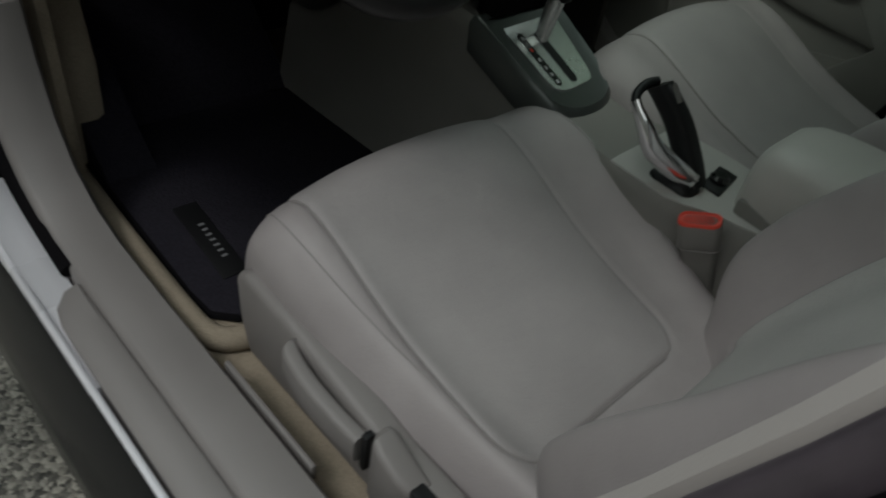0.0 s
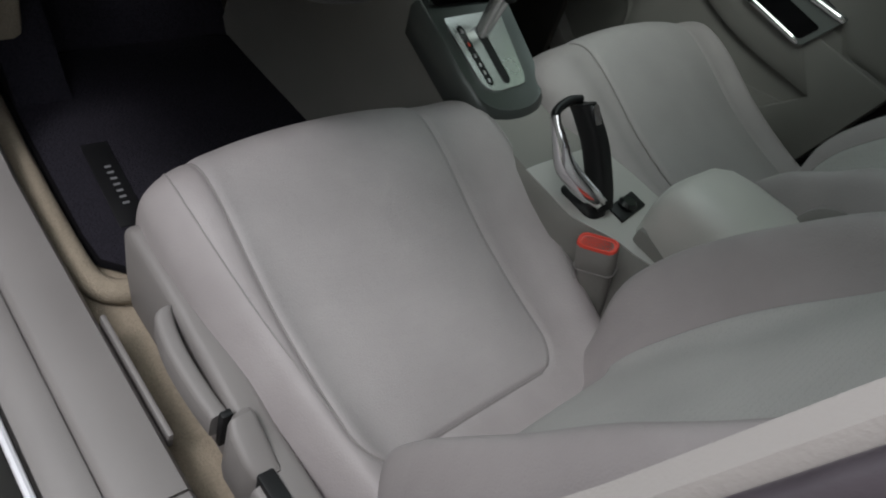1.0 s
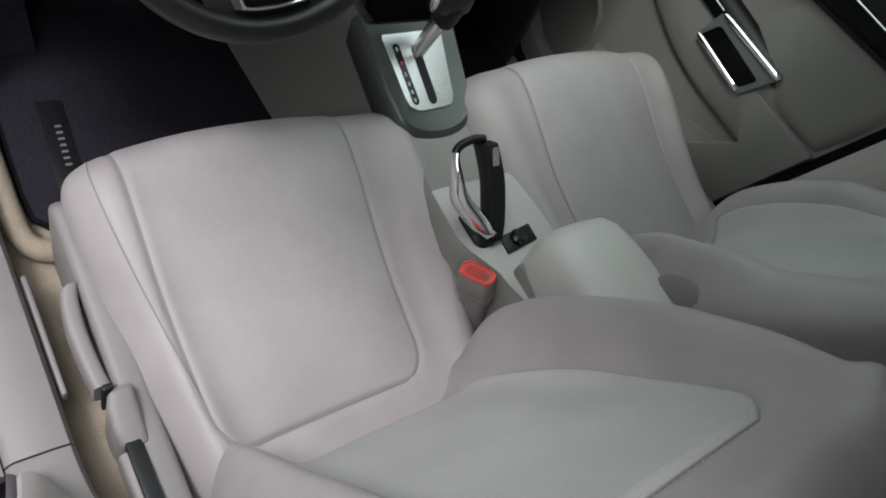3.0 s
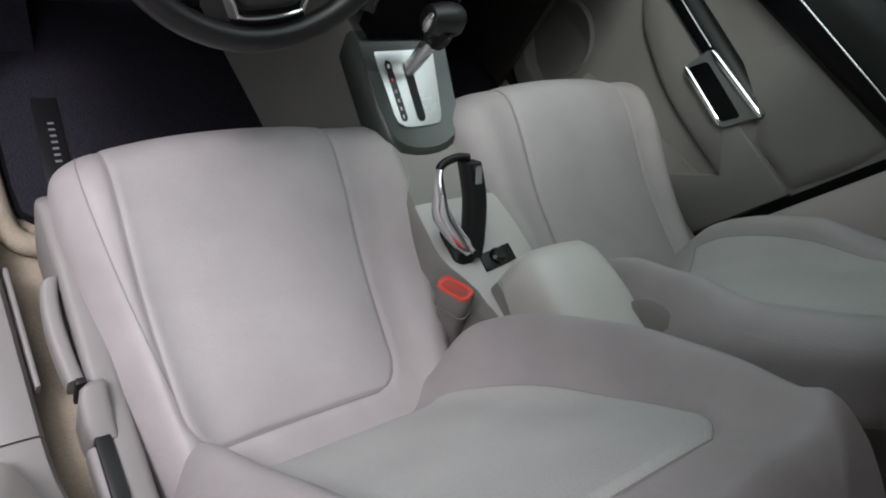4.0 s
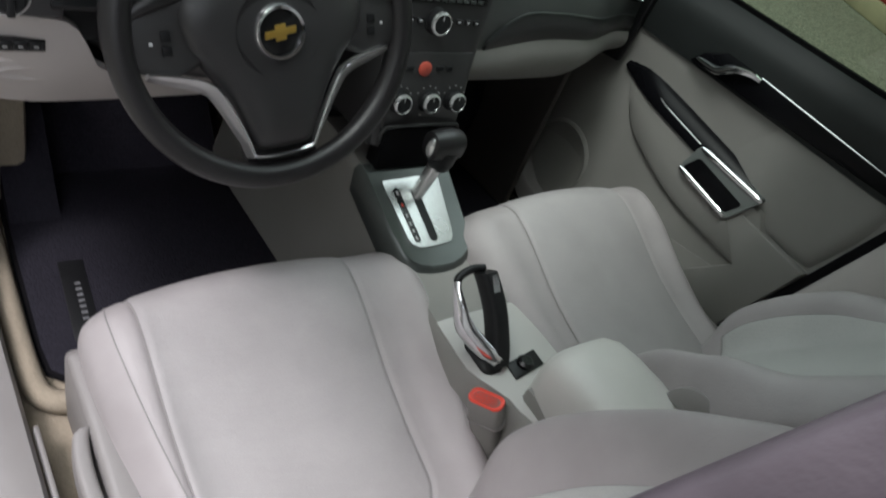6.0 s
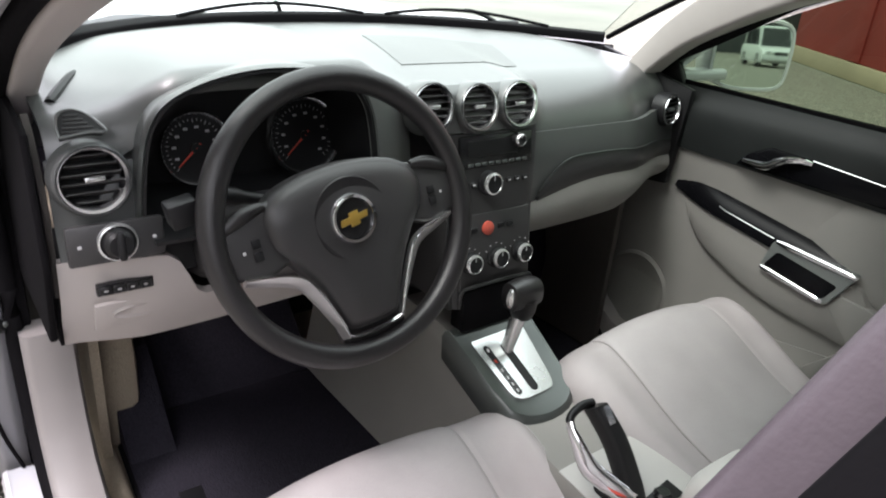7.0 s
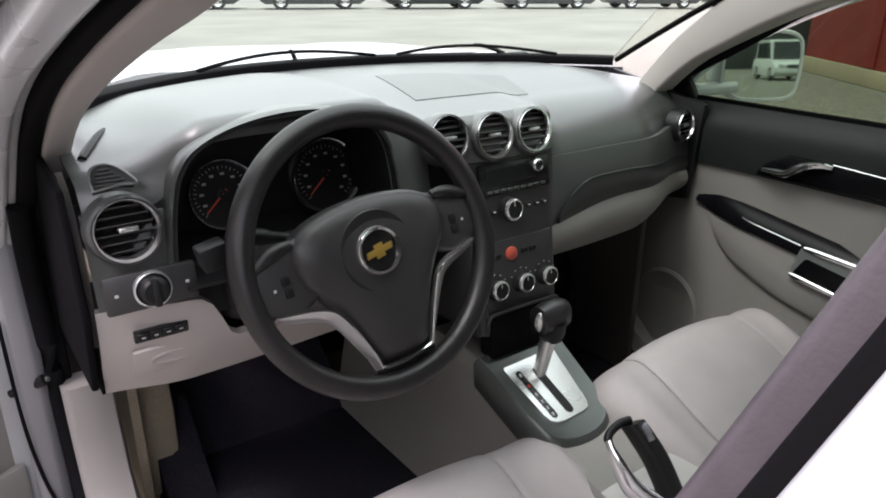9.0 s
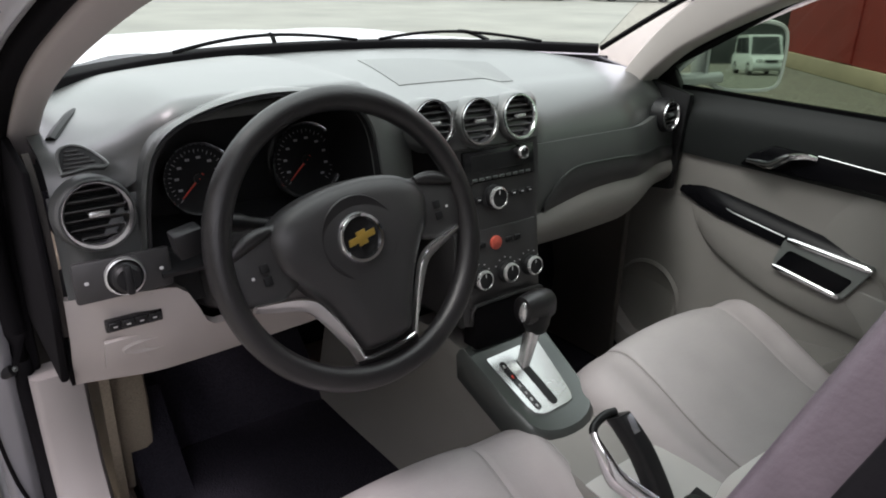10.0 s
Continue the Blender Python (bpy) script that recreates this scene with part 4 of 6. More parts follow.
round_vent((-0.674, 0.155, 1.176), (0.05, -1, 0.12), 0.0435, dash, around=DARK)
# small side demister above it
dm = face_to((-0.678, 0.178, 1.243), (0.0, -0.8, 0.6))
DEMIST = [(p.x, p.y) for p in smooth_path([(-0.036, -0.018, 0), (-0.037, 0.0, 0), (-0.030, 0.020, 0), (-0.008, 0.026, 0), (0.016, 0.014, 0), (0.036, -0.012, 0), (0.010, -0.012, 0), (-0.018, -0.016, 0), (-0.036, -0.018, 0)], 40)][:-1]
DEMIST = [(a * 0.74, b * 0.80) for a, b in DEMIST]
vent2 = part("demister", place(prism(DEMIST, "z", -0.01, 0.004), dm), BLACK, dash, "small black demister outlet")
part("demister_rim", tube([dm @ Vector((a * 1.05, b * 1.05, 0.004)) for a, b in DEMIST], 0.0022, 6, ring=True), DASH_TOP, vent2)
for k in range(5):
    part("slat", place(box(-0.022 + 0.0015 * k, 0.021 - 0.005 * k, -0.0012, 0.0012, 0.003, 0.006, 0.0006, 1), dm @ Matrix.Translation((-0.002, -0.009 + 0.0056 * k, 0))), DARK_SATIN, vent2)
# light switch panel
lm = face_to((-0.657, 0.142, 1.092), (0.0, -1, 0.12))
lp = part("light_switch_panel", place(box(-0.062, 0.062, -0.028, 0.028, -0.008, 0.003, 0.004), lm), DARK_SATIN, dash, "charcoal light switch panel")
part("knob", lathe([(0.023, 0.0), (0.023, 0.006), (0.020, 0.010), (0.019, 0.022), (0.015, 0.026), (0.001, 0.026)], 28, lm), BLACK, lp, "rotary light switch")
part("knob_ring", lathe([(0.0228, 0.004), (0.0234, 0.0095), (0.0256, 0.0088), (0.0268, 0.0)], 28, lm), SATIN, lp, "satin ring round the light switch")
part("knob_grip", place(box(-0.005, 0.005, -0.02, 0.02, 0.02, 0.032, 0.003), lm), BLACK, lp)
for dx in (-0.047, 0.048):
    part("printed_mark", place(box(dx - 0.0026, dx + 0.0026, -0.0022, 0.0022, 0.003, 0.0038, 0.0008, 1), lm), GREY_MARK, lp)

# beige knee panel
def knee(u, v):
    x = lerp(-0.727, -0.17, u)
    zt = 1.058 - 0.085 * math.exp(-(max(0, abs(x + 0.37) - 0.165) / 0.03) ** 2)
    z = lerp(0.898, zt, v)
    w = (z - 0.898) / 0.160
    y = dash_front(x) - 0.006 + 0.055 * (1 - w) ** 2 + 0.012 * (1 - w)
    return (x, y, z)


kp = part("knee_panel", sheet(knee, 40, 14, 0.014), BEIGE_LIT, dash, "beige plastic knee panel")
part("knee_underside", sheet(lambda u, v: (lerp(-0.727, -0.17, u), lerp(dash_front(-0.5) + 0.075, 0.62, v), 0.901 + 0.03 * v), 10, 4, 0.01), BLACK, dash)
sm = face_to((-0.650, 0.158, 1.016), (0.0, -1, -0.05), (0.0, 0, 1))
sb = part("switch_bank", place(box(-0.038, 0.038, -0.009, 0.009, -0.006, 0.004, 0.002), sm), BLACK_GLOSS, kp, "row of four small black switches")
for k in range(4):
    part("button", place(box(-0.034 + k * 0.0175, -0.0185 + k * 0.0175, -0.006, 0.006, 0.004, 0.007, 0.0012, 1), sm), BLACK, sb)
    part("printed_mark", place(box(-0.029 + k * 0.0175, -0.0235 + k * 0.0175, -0.001, 0.001, 0.007, 0.0076, 0.0002, 1), sm), GREY_MARK, sb)
gm = face_to((-0.628, 0.1855, 0.960), (0.0, -1, -0.42))
part("coin_box", place(box(-0.062, 0.062, -0.03, 0.026, -0.004, 0.0030, 0.0022), gm), BEIGE_LIT, kp, "small beige storage lid")
part("finger_grip", place(loft([[Vector((0.040 * math.cos(a) * k, 0.013 * math.sin(a) * k + 0.004, h)) for a in [2 * math.pi * i / 24 for i in range(24)]] for k, h in ((1.0, 0.003), (0.95, 0.0075), (0.82, 0.0050), (0.6, 0.0038))]), gm), BEIGE_LIT, kp)

# instrument cluster
cl = thing("instrument_cluster", (-0.39, 0.27, 1.19), "dark instrument cluster with two chrome-ringed round gauges and red needles", "gauges")
def lining_point(u, v):
    p = rim_pts[min(60, int(round(u * 60)))]
    inward = Vector((-0.40 - p.x, 0, 1.15 - p.z)).normalized()
    q = p + inward * (0.003 + 0.029 * v)
    return (q.x, p.y + 0.002 + 0.14 * v, q.z)


part("hood_lining", sheet(lining_point, 60, 6, 0.004), BLACK, cl)
part("back_plate", prism([(-0.605, 1.02), (-0.185, 1.02), (-0.20, 1.21), (-0.26, 1.262), (-0.50, 1.266), (-0.57, 1.235), (-0.60, 1.19)], "y", 0.285, 0.30), BLACK, cl)
part("apron", sheet(lambda u, v: (lerp(-0.61, -0.19, u), lerp(0.13, 0.285, v), lerp(1.085, 1.115, v)), 10, 4, 0.006), BLACK, cl)


def gauge(x, z, r, needle_deg, label):
    m = face_to((x, 0.262, z), (0, -1, 0.22))
    g = part("gauge", lathe([(r, -0.015), (r * 0.98, -0.004), (r * 0.2, -0.006), (0.001, -0.006)], 40, m), BLACK, cl, label)
    part("chrome_ring", lathe([(r * 0.97, -0.002), (r * 0.99, 0.005), (r * 1.05, 0.009), (r * 1.10, 0.004), (r * 1.115, -0.006), (r * 0.97, -0.006), (r * 0.97, -0.002)], 44, m), BRIGHT_RING, g, "chrome gauge ring")
    for k in range(31):
        a = radians(225 - 9 * k)
        part("tick", place(box(r * (0.80 if k % 3 else 0.75), r * 0.86, -0.0005, 0.0005, -0.004, -0.0034, 0.0002, 1), m @ Matrix.Rotation(a, 4, "Z")), DIAL_MARK, g)
    for k in range(0, 9):
        a = radians(205 - 31 * k)
        part("printed_mark", place(box(-0.0034, 0.0034, -0.0019, 0.0019, -0.004, -0.0034, 0.0003, 1), m @ Matrix.Translation((r * 0.62 * math.cos(a), r * 0.62 * math.sin(a), 0))), DIAL_MARK, g)
    part("needle", place(prism([(-0.01, -0.0016), (r * 0.75, -0.0006), (r * 0.75, 0.0006), (-0.01, 0.0016)], "z", -0.002, 0.0), m @ Matrix.Rotation(radians(needle_deg), 4, "Z")), RED_GLOW, g, "red needle")
    part("hub", lathe([(0.008, -0.003), (0.008, 0.002), (0.001, 0.003)], 16, m), BLACK, g)


gauge(-0.505, 1.172, 0.053, 222, "round rev counter")
gauge(-0.322, 1.176, 0.060, 222, "round speedometer")

# centre stack
st = thing("center_stack", (CX, 0.15, 1.0), "charcoal centre stack with vents, radio and climate controls", "center stack")


def stack_y(z):
    return 0.128 + 0.16 * (z - 0.95) + (0.05 * (z - 1.17) if z > 1.17 else 0)


def stack_face(u, v):
    z = lerp(0.845, 1.262, v)
    hl = table([0.845, 1.0, 1.17, 1.262], [0.098, 0.102, 0.115, 0.172], z)
    hw = table([0.845, 1.0, 1.17, 1.262], [0.098, 0.102, 0.112, 0.116], z)
    x = CX + lerp(-hl, hw, u)
    return (x, stack_y(z) + 0.012 * abs(2 * u - 1) ** 6 + (0.02 * ((z - 1.245) / 0.02) ** 2 if z > 1.245 else 0), z)


part("face_panel", sheet(lambda u, v: stack_face(u, v * 0.80), 20, 26, 0.016), DARK_SATIN, st, "charcoal satin stack face")
part("vent_panel", sheet(lambda u, v: stack_face(u, 0.805 + 0.195 * v), 20, 10, 0.016), DASH_TOP, st, "grey-charcoal panel round the vents")
for s in (-1, 1):
    part("side_panel", sheet(lambda u, v, s=s: (CX + s * table([0.845, 1.0, 1.17, 1.275], [0.098, 0.102, 0.112, 0.116 if s > 0 else 0.172], lerp(0.845, 1.225, v)), stack_y(lerp(0.845, 1.225, v)) + 0.012 + 0.14 * u, lerp(0.845, 1.225, v)), 4, 16, 0.008), DARK_SATIN, st)
for vx, vz in ((-0.130, 1.232), (-0.028, 1.226), (0.069, 1.226)):
    round_vent((vx, stack_y(1.225) - 0.012, vz), (0.2 * vx, -1, 0.20), 0.041, st)


# solid block, coloured black for the shade inside the storage opening
opening = part("storage_shade", prism([(0.100, 0.800), (0.108, 0.884), (0.112, 0.890), (0.140, 0.890), (0.140, 0.800)], "x", CX - 0.086, CX + 0.086, 0.003), RUBBER, st, "solid black block for the shaded storage opening under the controls")
part("opening_lip", tube(smooth_path([(CX - 0.090, 0.112, 0.850), (CX - 0.088, 0.110, 0.885), (CX - 0.06, 0.109, 0.892), (CX + 0.06, 0.109, 0.892), (CX + 0.088, 0.110, 0.885), (CX + 0.090, 0.112, 0.850)], 24), 0.0035, 6), DARK_SATIN, opening)


def on_stack(dx, z, lift=0.0):
    return face_to((CX + dx, stack_y(z) - lift, z), (0, -1, 0.16))


rad = part("radio", place(box(-0.088, 0.088, -0.03, 0.03, -0.008, 0.004, 0.004), on_stack(0, 1.145)), BLACK_GLOSS, st, "gloss black radio with a dark display")
part("display", place(box(-0.07, 0.05, -0.012, 0.018, 0.004, 0.0052, 0.001, 1), on_stack(0, 1.148)), BLACK, rad)
for k in range(9):
    part("button", place(box(-0.07 + k * 0.0165, -0.057 + k * 0.0165, -0.0028, 0.0028, 0.0, 0.005, 0.001, 1), on_stack(0, 1.122)), BEZEL, rad, "small silver radio button")


def knob(m, r, parent, label):
    k = part("knob", lathe([(r * 1.15, 0.0), (r * 1.15, 0.003), (r, 0.005), (r * 0.94, 0.018), (r * 0.8, 0.021), (0.001, 0.020)], 28, m), BLACK, parent, label)
    part("knob_ring", lathe([(r * 1.02, 0.016), (r * 0.98, 0.020), (r * 0.82, 0.022), (r * 0.78, 0.020), (r * 1.02, 0.016)], 28, m), SATIN, k)
    part("printed_mark", place(box(-0.001, 0.001, r * 0.3, r * 0.75, 0.020, 0.0212, 0.0003, 1), m), GREY_MARK, k)
    return k


knob(on_stack(0.046, 1.160), 0.012, rad, "small silver-rimmed volume knob")
knob(on_stack(-0.02, 1.085), 0.021, rad, "silver-rimmed tuning knob")
for dx in (-0.075, -0.056, 0.012, 0.031, 0.052, 0.072):
    part("button", place(box(dx - 0.007, dx + 0.007, -0.005, 0.005, 0.0, 0.004, 0.0012, 1), on_stack(0, 1.085)), BLACK, rad)
    part("printed_mark", place(box(dx - 0.003, dx + 0.003, -0.0012, 0.0012, 0.004, 0.0047, 0.0002, 1), on_stack(0, 1.085)), GREY_MARK, rad)
hz = part("climate_panel", place(box(-0.088, 0.088, -0.075, 0.075, -0.008, 0.002, 0.004), on_stack(0, 0.955)), DARK_SATIN, st, "charcoal climate control panel")
part("hazard_button", lathe([(0.0135, 0.0), (0.0135, 0.006), (0.011, 0.008), (0.001, 0.009)], 24, on_stack(-0.022, 0.999)), HAZARD_RED, hz, "round red hazard button")
for dx in (-0.075, -0.055, 0.012, 0.034):
    part("button", place(box(dx - 0.008, dx + 0.008, -0.005, 0.005, 0.0, 0.005, 0.0012, 1), on_stack(0, 0.999)), BLACK, hz)
for dx in (-0.066, 0.0, 0.062):
    knob(on_stack(dx, 0.938, 0.002), 0.019, hz, "silver-rimmed climate knob")
    for a in range(5):
        ang = radians(150 - 30 * a)
        part("printed_mark", place(box(-0.0016, 0.0016, -0.001, 0.001, 0.002, 0.0028, 0.0002, 1), on_stack(dx, 0.938) @ Matrix.Translation((0.028 * math.cos(ang), 0.028 * math.sin(ang), 0))), GREY_MARK, hz)
# storage slot under the stack
part("storage_slot", sheet(lambda u, v: (CX + lerp(-0.095, 0.095, u), lerp(0.30, 0.135, abs(2 * v - 1) ** 3), lerp(0.775, 0.85, v)), 6, 14, 0.006), BLACK, st, "deep black storage slot")

# passenger side
def pas(z_lo, z_hi, x0, x1, y_off, lean=0.25, bulge=0.015, low=None):
    def f(u, v):
        x = lerp(x0, x1, u)
        zl = low(x) if low else z_lo
        z = lerp(zl, z_hi, v)
        return (x, dash_front(x) + y_off + lean * (z - 1.08) - bulge * math.sin(math.pi * v), z)
    return sheet(f, 24, 12, 0.014)


def lid_top(x):
    return curve([0.12, 0.19, 0.34, 0.72], [1.000, 1.014, 1.040, 1.030], x)


def accent_top(x):
    return curve([0.17, 0.19, 0.245, 0.334, 0.50, 0.72], [1.020, 1.046, 1.088, 1.097, 1.090, 1.068], x)


part("fascia", pas(1.010, 1.15, 0.12, 0.72, 0.012, 0.10, 0.006), DASH_TOP, dash, "charcoal passenger fascia")
part("crease_trim", sheet(lambda u, v: (lerp(0.175, 0.71, u), dash_front(lerp(0.175, 0.71, u)) - 0.012 - 0.006 * math.sin(math.pi * v), lerp(lid_top(lerp(0.175, 0.71, u)) - 0.004, accent_top(lerp(0.175, 0.71, u)), v)), 30, 8, 0.01), DARK_SATIN, dash, "curved charcoal accent along the fascia")
part("accent_line", tube([(x, dash_front(x) - 0.014, accent_top(x) + 0.001) for x in [lerp(0.178, 0.70, k / 24) for k in range(25)]], 0.0016, 6), BEZEL, dash, "thin light line over the accent")
part("glovebox_lid", sheet(lambda u, v: (lerp(0.125, 0.715, u), dash_front(lerp(0.125, 0.715, u)) - 0.012 + 0.03 * (1 - v) ** 2 - 0.014 * math.sin(math.pi * v), lerp(0.922 + 0.040 * u ** 2.5, lid_top(lerp(0.125, 0.715, u)), v)), 28, 14, 0.014), BEIGE_SHADED, dash, "beige glovebox lid")
part("glovebox_lower", sheet(lambda u, v: (lerp(0.125, 0.715, u), dash_front(lerp(0.125, 0.715, u)) + 0.034 + 0.30 * v, 0.926 + 0.040 * u ** 2.5 - 0.09 * v), 12, 6, 0.012), BLACK, dash)
round_vent((0.672, 0.256, 1.150), (0.10, -1, 0.08), 0.036, dash, around=BLACK)
part("right_end", prism([(0.26, 0.95), (0.24, 1.20), (0.55, 1.26), (0.62, 0.9)], "x", 0.716, 0.735, 0.004), BLACK, dash)
# left end is black to paint the shaded gap beside the door seal
part("left_end", prism([(0.21, 0.92), (0.165, 1.05), (0.19, 1.235), (0.5, 1.27), (0.62, 0.9)], "x", -0.748, -0.737, 0.004), RUBBER, dash)
part("firewall", box(-0.75, 0.75, 0.93, 0.96, 0.40, 1.27, 0.01), BLACK, dash)
# narrow slot grille on the pad's outer corner
part("demister_grille", tube([on_pad(lerp(-0.692, -0.640, k / 6), lerp(0.300, 0.392, k / 6), -0.002) for k in range(7)], [0.008, 0.009, 0.009, 0.008, 0.008, 0.007, 0.004], 8), BLACK, dash, "long black side-window demister grille")

# ---- steering wheel and column ----
WC, RAKE, R = Vector((-0.378, 0.006, 1.129)), 19.5, 0.196
wm = face_to(WC, (0, -math.cos(radians(RAKE)), math.sin(radians(RAKE)))) @ Matrix.Rotation(radians(7), 4, "Z")
sw = thing("steering_wheel", tuple(WC), "three-spoke charcoal leather steering wheel with silver trims, turned slightly", "steering wheel")
part("rim", tube([wm @ Vector((R * math.cos(a), R * math.sin(a), 0)) for a in [2 * math.pi * k / 96 for k in range(96)]], [0.0168 + 0.0016 * math.sin(2 * math.pi * k / 48 - 0.6) ** 2 for k in range(96)], 14, ring=True, up=tuple(wm.to_3x3() @ Vector((0, 0, 1)))), WHEEL_LEATHER, sw, "dark leather rim")


def pad_outline(k):
    """The airbag cover: wide shoulders, narrow foot."""
    pts = [(-0.126, 0.034), (-0.096, 0.064), (-0.035, 0.079), (0.035, 0.079), (0.096, 0.064), (0.126, 0.034), (0.120, -0.008), (0.096, -0.040), (0.070, -0.082), (0.050, -0.130), (0.036, -0.154), (0.0, -0.158), (-0.036, -0.154), (-0.050, -0.130), (-0.070, -0.082), (-0.096, -0.040), (-0.120, -0.008)]
    P = [Vector((x, y, 0)) for x, y in pts]
    n = len(P)
    out = []
    for i in range(n):
        a, b, c, d = P[i - 1], P[i], P[(i + 1) % n], P[(i + 2) % n]
        for t in (0, 0.25, 0.5, 0.75):
            q = 0.5 * (2 * b + (c - a) * t + (2 * a - 5 * b + 4 * c - d) * t * t + (3 * b - a - 3 * c + d) * t ** 3)
            out.append(Vector((q.x * k, (q.y + 0.01) * k - 0.01, 0)))
    return out


hub = part("airbag_cover", loft([[wm @ (p + Vector((0, 0, h))) for p in pad_outline(k)] for k, h in ((0.93, -0.05), (1.0, -0.03), (1.0, -0.004), (0.97, 0.007), (0.88, 0.015), (0.7, 0.020), (0.45, 0.0225), (0.2, 0.0225))]), DARK_SATIN, sw, "charcoal airbag cover")
for s in (-1, 1):
    spoke = [(s * 0.088, 0.062), (s * 0.125, 0.052), (s * 0.182, 0.044), (s * 0.190, 0.0), (s * 0.184, -0.036), (s * 0.13, -0.046), (s * 0.09, -0.03)]
    sp_o = part("spoke", place(prism(spoke, "z", -0.028, 0.0035, 0.010, 3), wm), DARK_SATIN, sw, "charcoal side spoke with buttons")
    part("thumb_grip", tube([wm @ Vector((s * lerp(0.118, 0.186, k / 10), 0.050 - 0.022 * (k / 10) ** 2, 0.001)) for k in range(11)], [0.006 + 0.005 * math.sin(math.pi * k / 10) for k in range(11)], 10), WHEEL_LEATHER, sp_o)
    for k in range(2):
        part("button", place(box(s * 0.142 - 0.006, s * 0.142 + 0.006, -0.018 + k * 0.017, -0.005 + k * 0.017, 0.0, 0.007, 0.002), wm), BLACK, sp_o, "small black wheel button")
    part("printed_mark", place(box(s * 0.160 - 0.002, s * 0.160 + 0.002, -0.004, 0.000, 0.0035, 0.0046, 0.0003, 1), wm), GREY_MARK, sp_o)
    # silver ribbon: from the rim inwards, then down to the foot, its face falling outwards
    br = smooth_path([(s * 0.168, -0.036, 0.006), (s * 0.140, -0.041, 0.008), (s * 0.108, -0.049, 0.010), (s * 0.088, -0.062, 0.011), (s * 0.071, -0.092, 0.010), (s * 0.053, -0.135, 0.007), (s * 0.044, -0.163, 0.003)], 30)
    loops = []
    for k, p in enumerate(br):
        d = (br[min(k + 1, 30)] - br[max(k - 1, 0)]).normalized()
        out = Vector((d.y, -d.x, 0)) * s
        out = out if out.y < 0 else -out
        w = 0.0085 + 0.0075 * math.sin(math.pi * min(1, k / 26)) ** 0.8
        loops.append([wm @ (p + out * a + Vector((0, 0, h))) for a, h in ((0.0, -0.012), (0.0, 0.0), (0.0012, 0.0016), (0.003, 0.0012), (w, -0.008), (w + 0.0008, -0.010), (w, -0.016))])
    part("spoke_trim", loft(loops), SATIN_GREY, sw, "satin silver spoke trim")
    part("trim_edge", tube([wm @ (p + Vector((0, 0, 0.001))) for p in br], 0.0016, 6), CHROME, sw, "bright edge of the spoke trim")
part("lower_spoke", place(prism([(-0.062, -0.085), (0.062, -0.085), (0.052, -0.188), (-0.052, -0.188)], "z", -0.026, -0.004, 0.006), wm), WHEEL_LEATHER, sw)
part("spoke_trim", tube([wm @ Vector((0.044 * math.cos(a), -0.160 - 0.006 * math.sin(a), 0.003)) for a in [math.pi * k / 12 for k in range(13)]], 0.0035, 8), CHROME, sw, "bright edge along the foot of the cover")
em = wm @ Matrix.Translation((-0.005, 0.002, 0.0215))
part("badge_recess", lathe([(0.060, -0.003), (0.058, 0.0008), (0.054, 0.0004), (0.036, -0.0015), (0.034, -0.004)], 40, em), WHEEL_LEATHER, sw, "dished ring round the badge")
bd = part("badge", lathe([(0.032, -0.004), (0.032, 0.001), (0.029, 0.002), (0.001, 0.0025)], 36, em), BLACK_GLOSS, sw, "round black badge with a gold emblem")
part("badge_ring", lathe([(0.0275, 0.001), (0.0295, 0.0065), (0.033, 0.0075), (0.0355, 0.004), (0.036, -0.003), (0.0275, -0.003), (0.0275, 0.001)], 40, em), CHROME, bd)
part("emblem", place(join(prism([(-0.023, -0.0045), (0.0205, -0.0045), (0.023, 0.0045), (-0.0205, 0.0045)], "z", 0.002, 0.0055, 0.001), prism([(-0.0085, -0.010), (0.0065, -0.010), (0.0085, 0.010), (-0.0065, 0.010)], "z", 0.0022, 0.0052, 0.001)), em @ Matrix.Rotation(radians(8), 4, "Z")), GOLD, bd, "plain gold cross-bar emblem")
col = face_to(WC, (0, -math.cos(radians(RAKE)), math.sin(radians(RAKE))))
part("column_shroud", loft([[col @ Vector((a * math.copysign(abs(math.cos(t)) ** 0.6, math.cos(t)), b * math.copysign(abs(math.sin(t)) ** 0.6, math.sin(t)) - 0.02, h)) for t in [2 * math.pi * i / 28 for i in range(28)]] for a, b, h in ((0.05, 0.05, -0.035), (0.066, 0.060, -0.06), (0.120, 0.064, -0.10), (0.165, 0.066, -0.135), (0.176, 0.070, -0.24))]), DARK_SATIN, sw, "charcoal column shroud")
part("stalk_tip", place(box(-0.022, 0.016, -0.016, 0.016, -0.017, 0.017, 0.004), pose(-0.590, 0.060, 1.155, 0, -12, 0)), BLACK, sw, "squared end of the light stalk")
for s in (-1, 1):
    stalk = [col @ Vector(p) for p in ((s * 0.06, 0.03, -0.075), (s * 0.11, 0.045, -0.07), (s * 0.155, 0.055, -0.062), (s * 0.185, 0.058, -0.058))]
    k = part("stalk", tube(smooth_path(stalk, 12), [0.009] * 6 + [0.0125] * 7, 10), BLACK, sw, "black column stalk")
    part("stalk_mark", tube([stalk[2], stalk[2].lerp(stalk[3], 0.5)], 0.0135, 10), DARK_SATIN, k)


# ================= centre console =================
con = thing("center_console", (CX, -0.2, 0.42), "beige centre console running between the front seats", "console")


def con_top(y):
    return table([-0.75, -0.45, -0.25, -0.12, -0.08, 0.0, 0.14, 0.20], [0.66, 0.685, 0.69, 0.692, 0.70, 0.735, 0.795, 0.83], y)


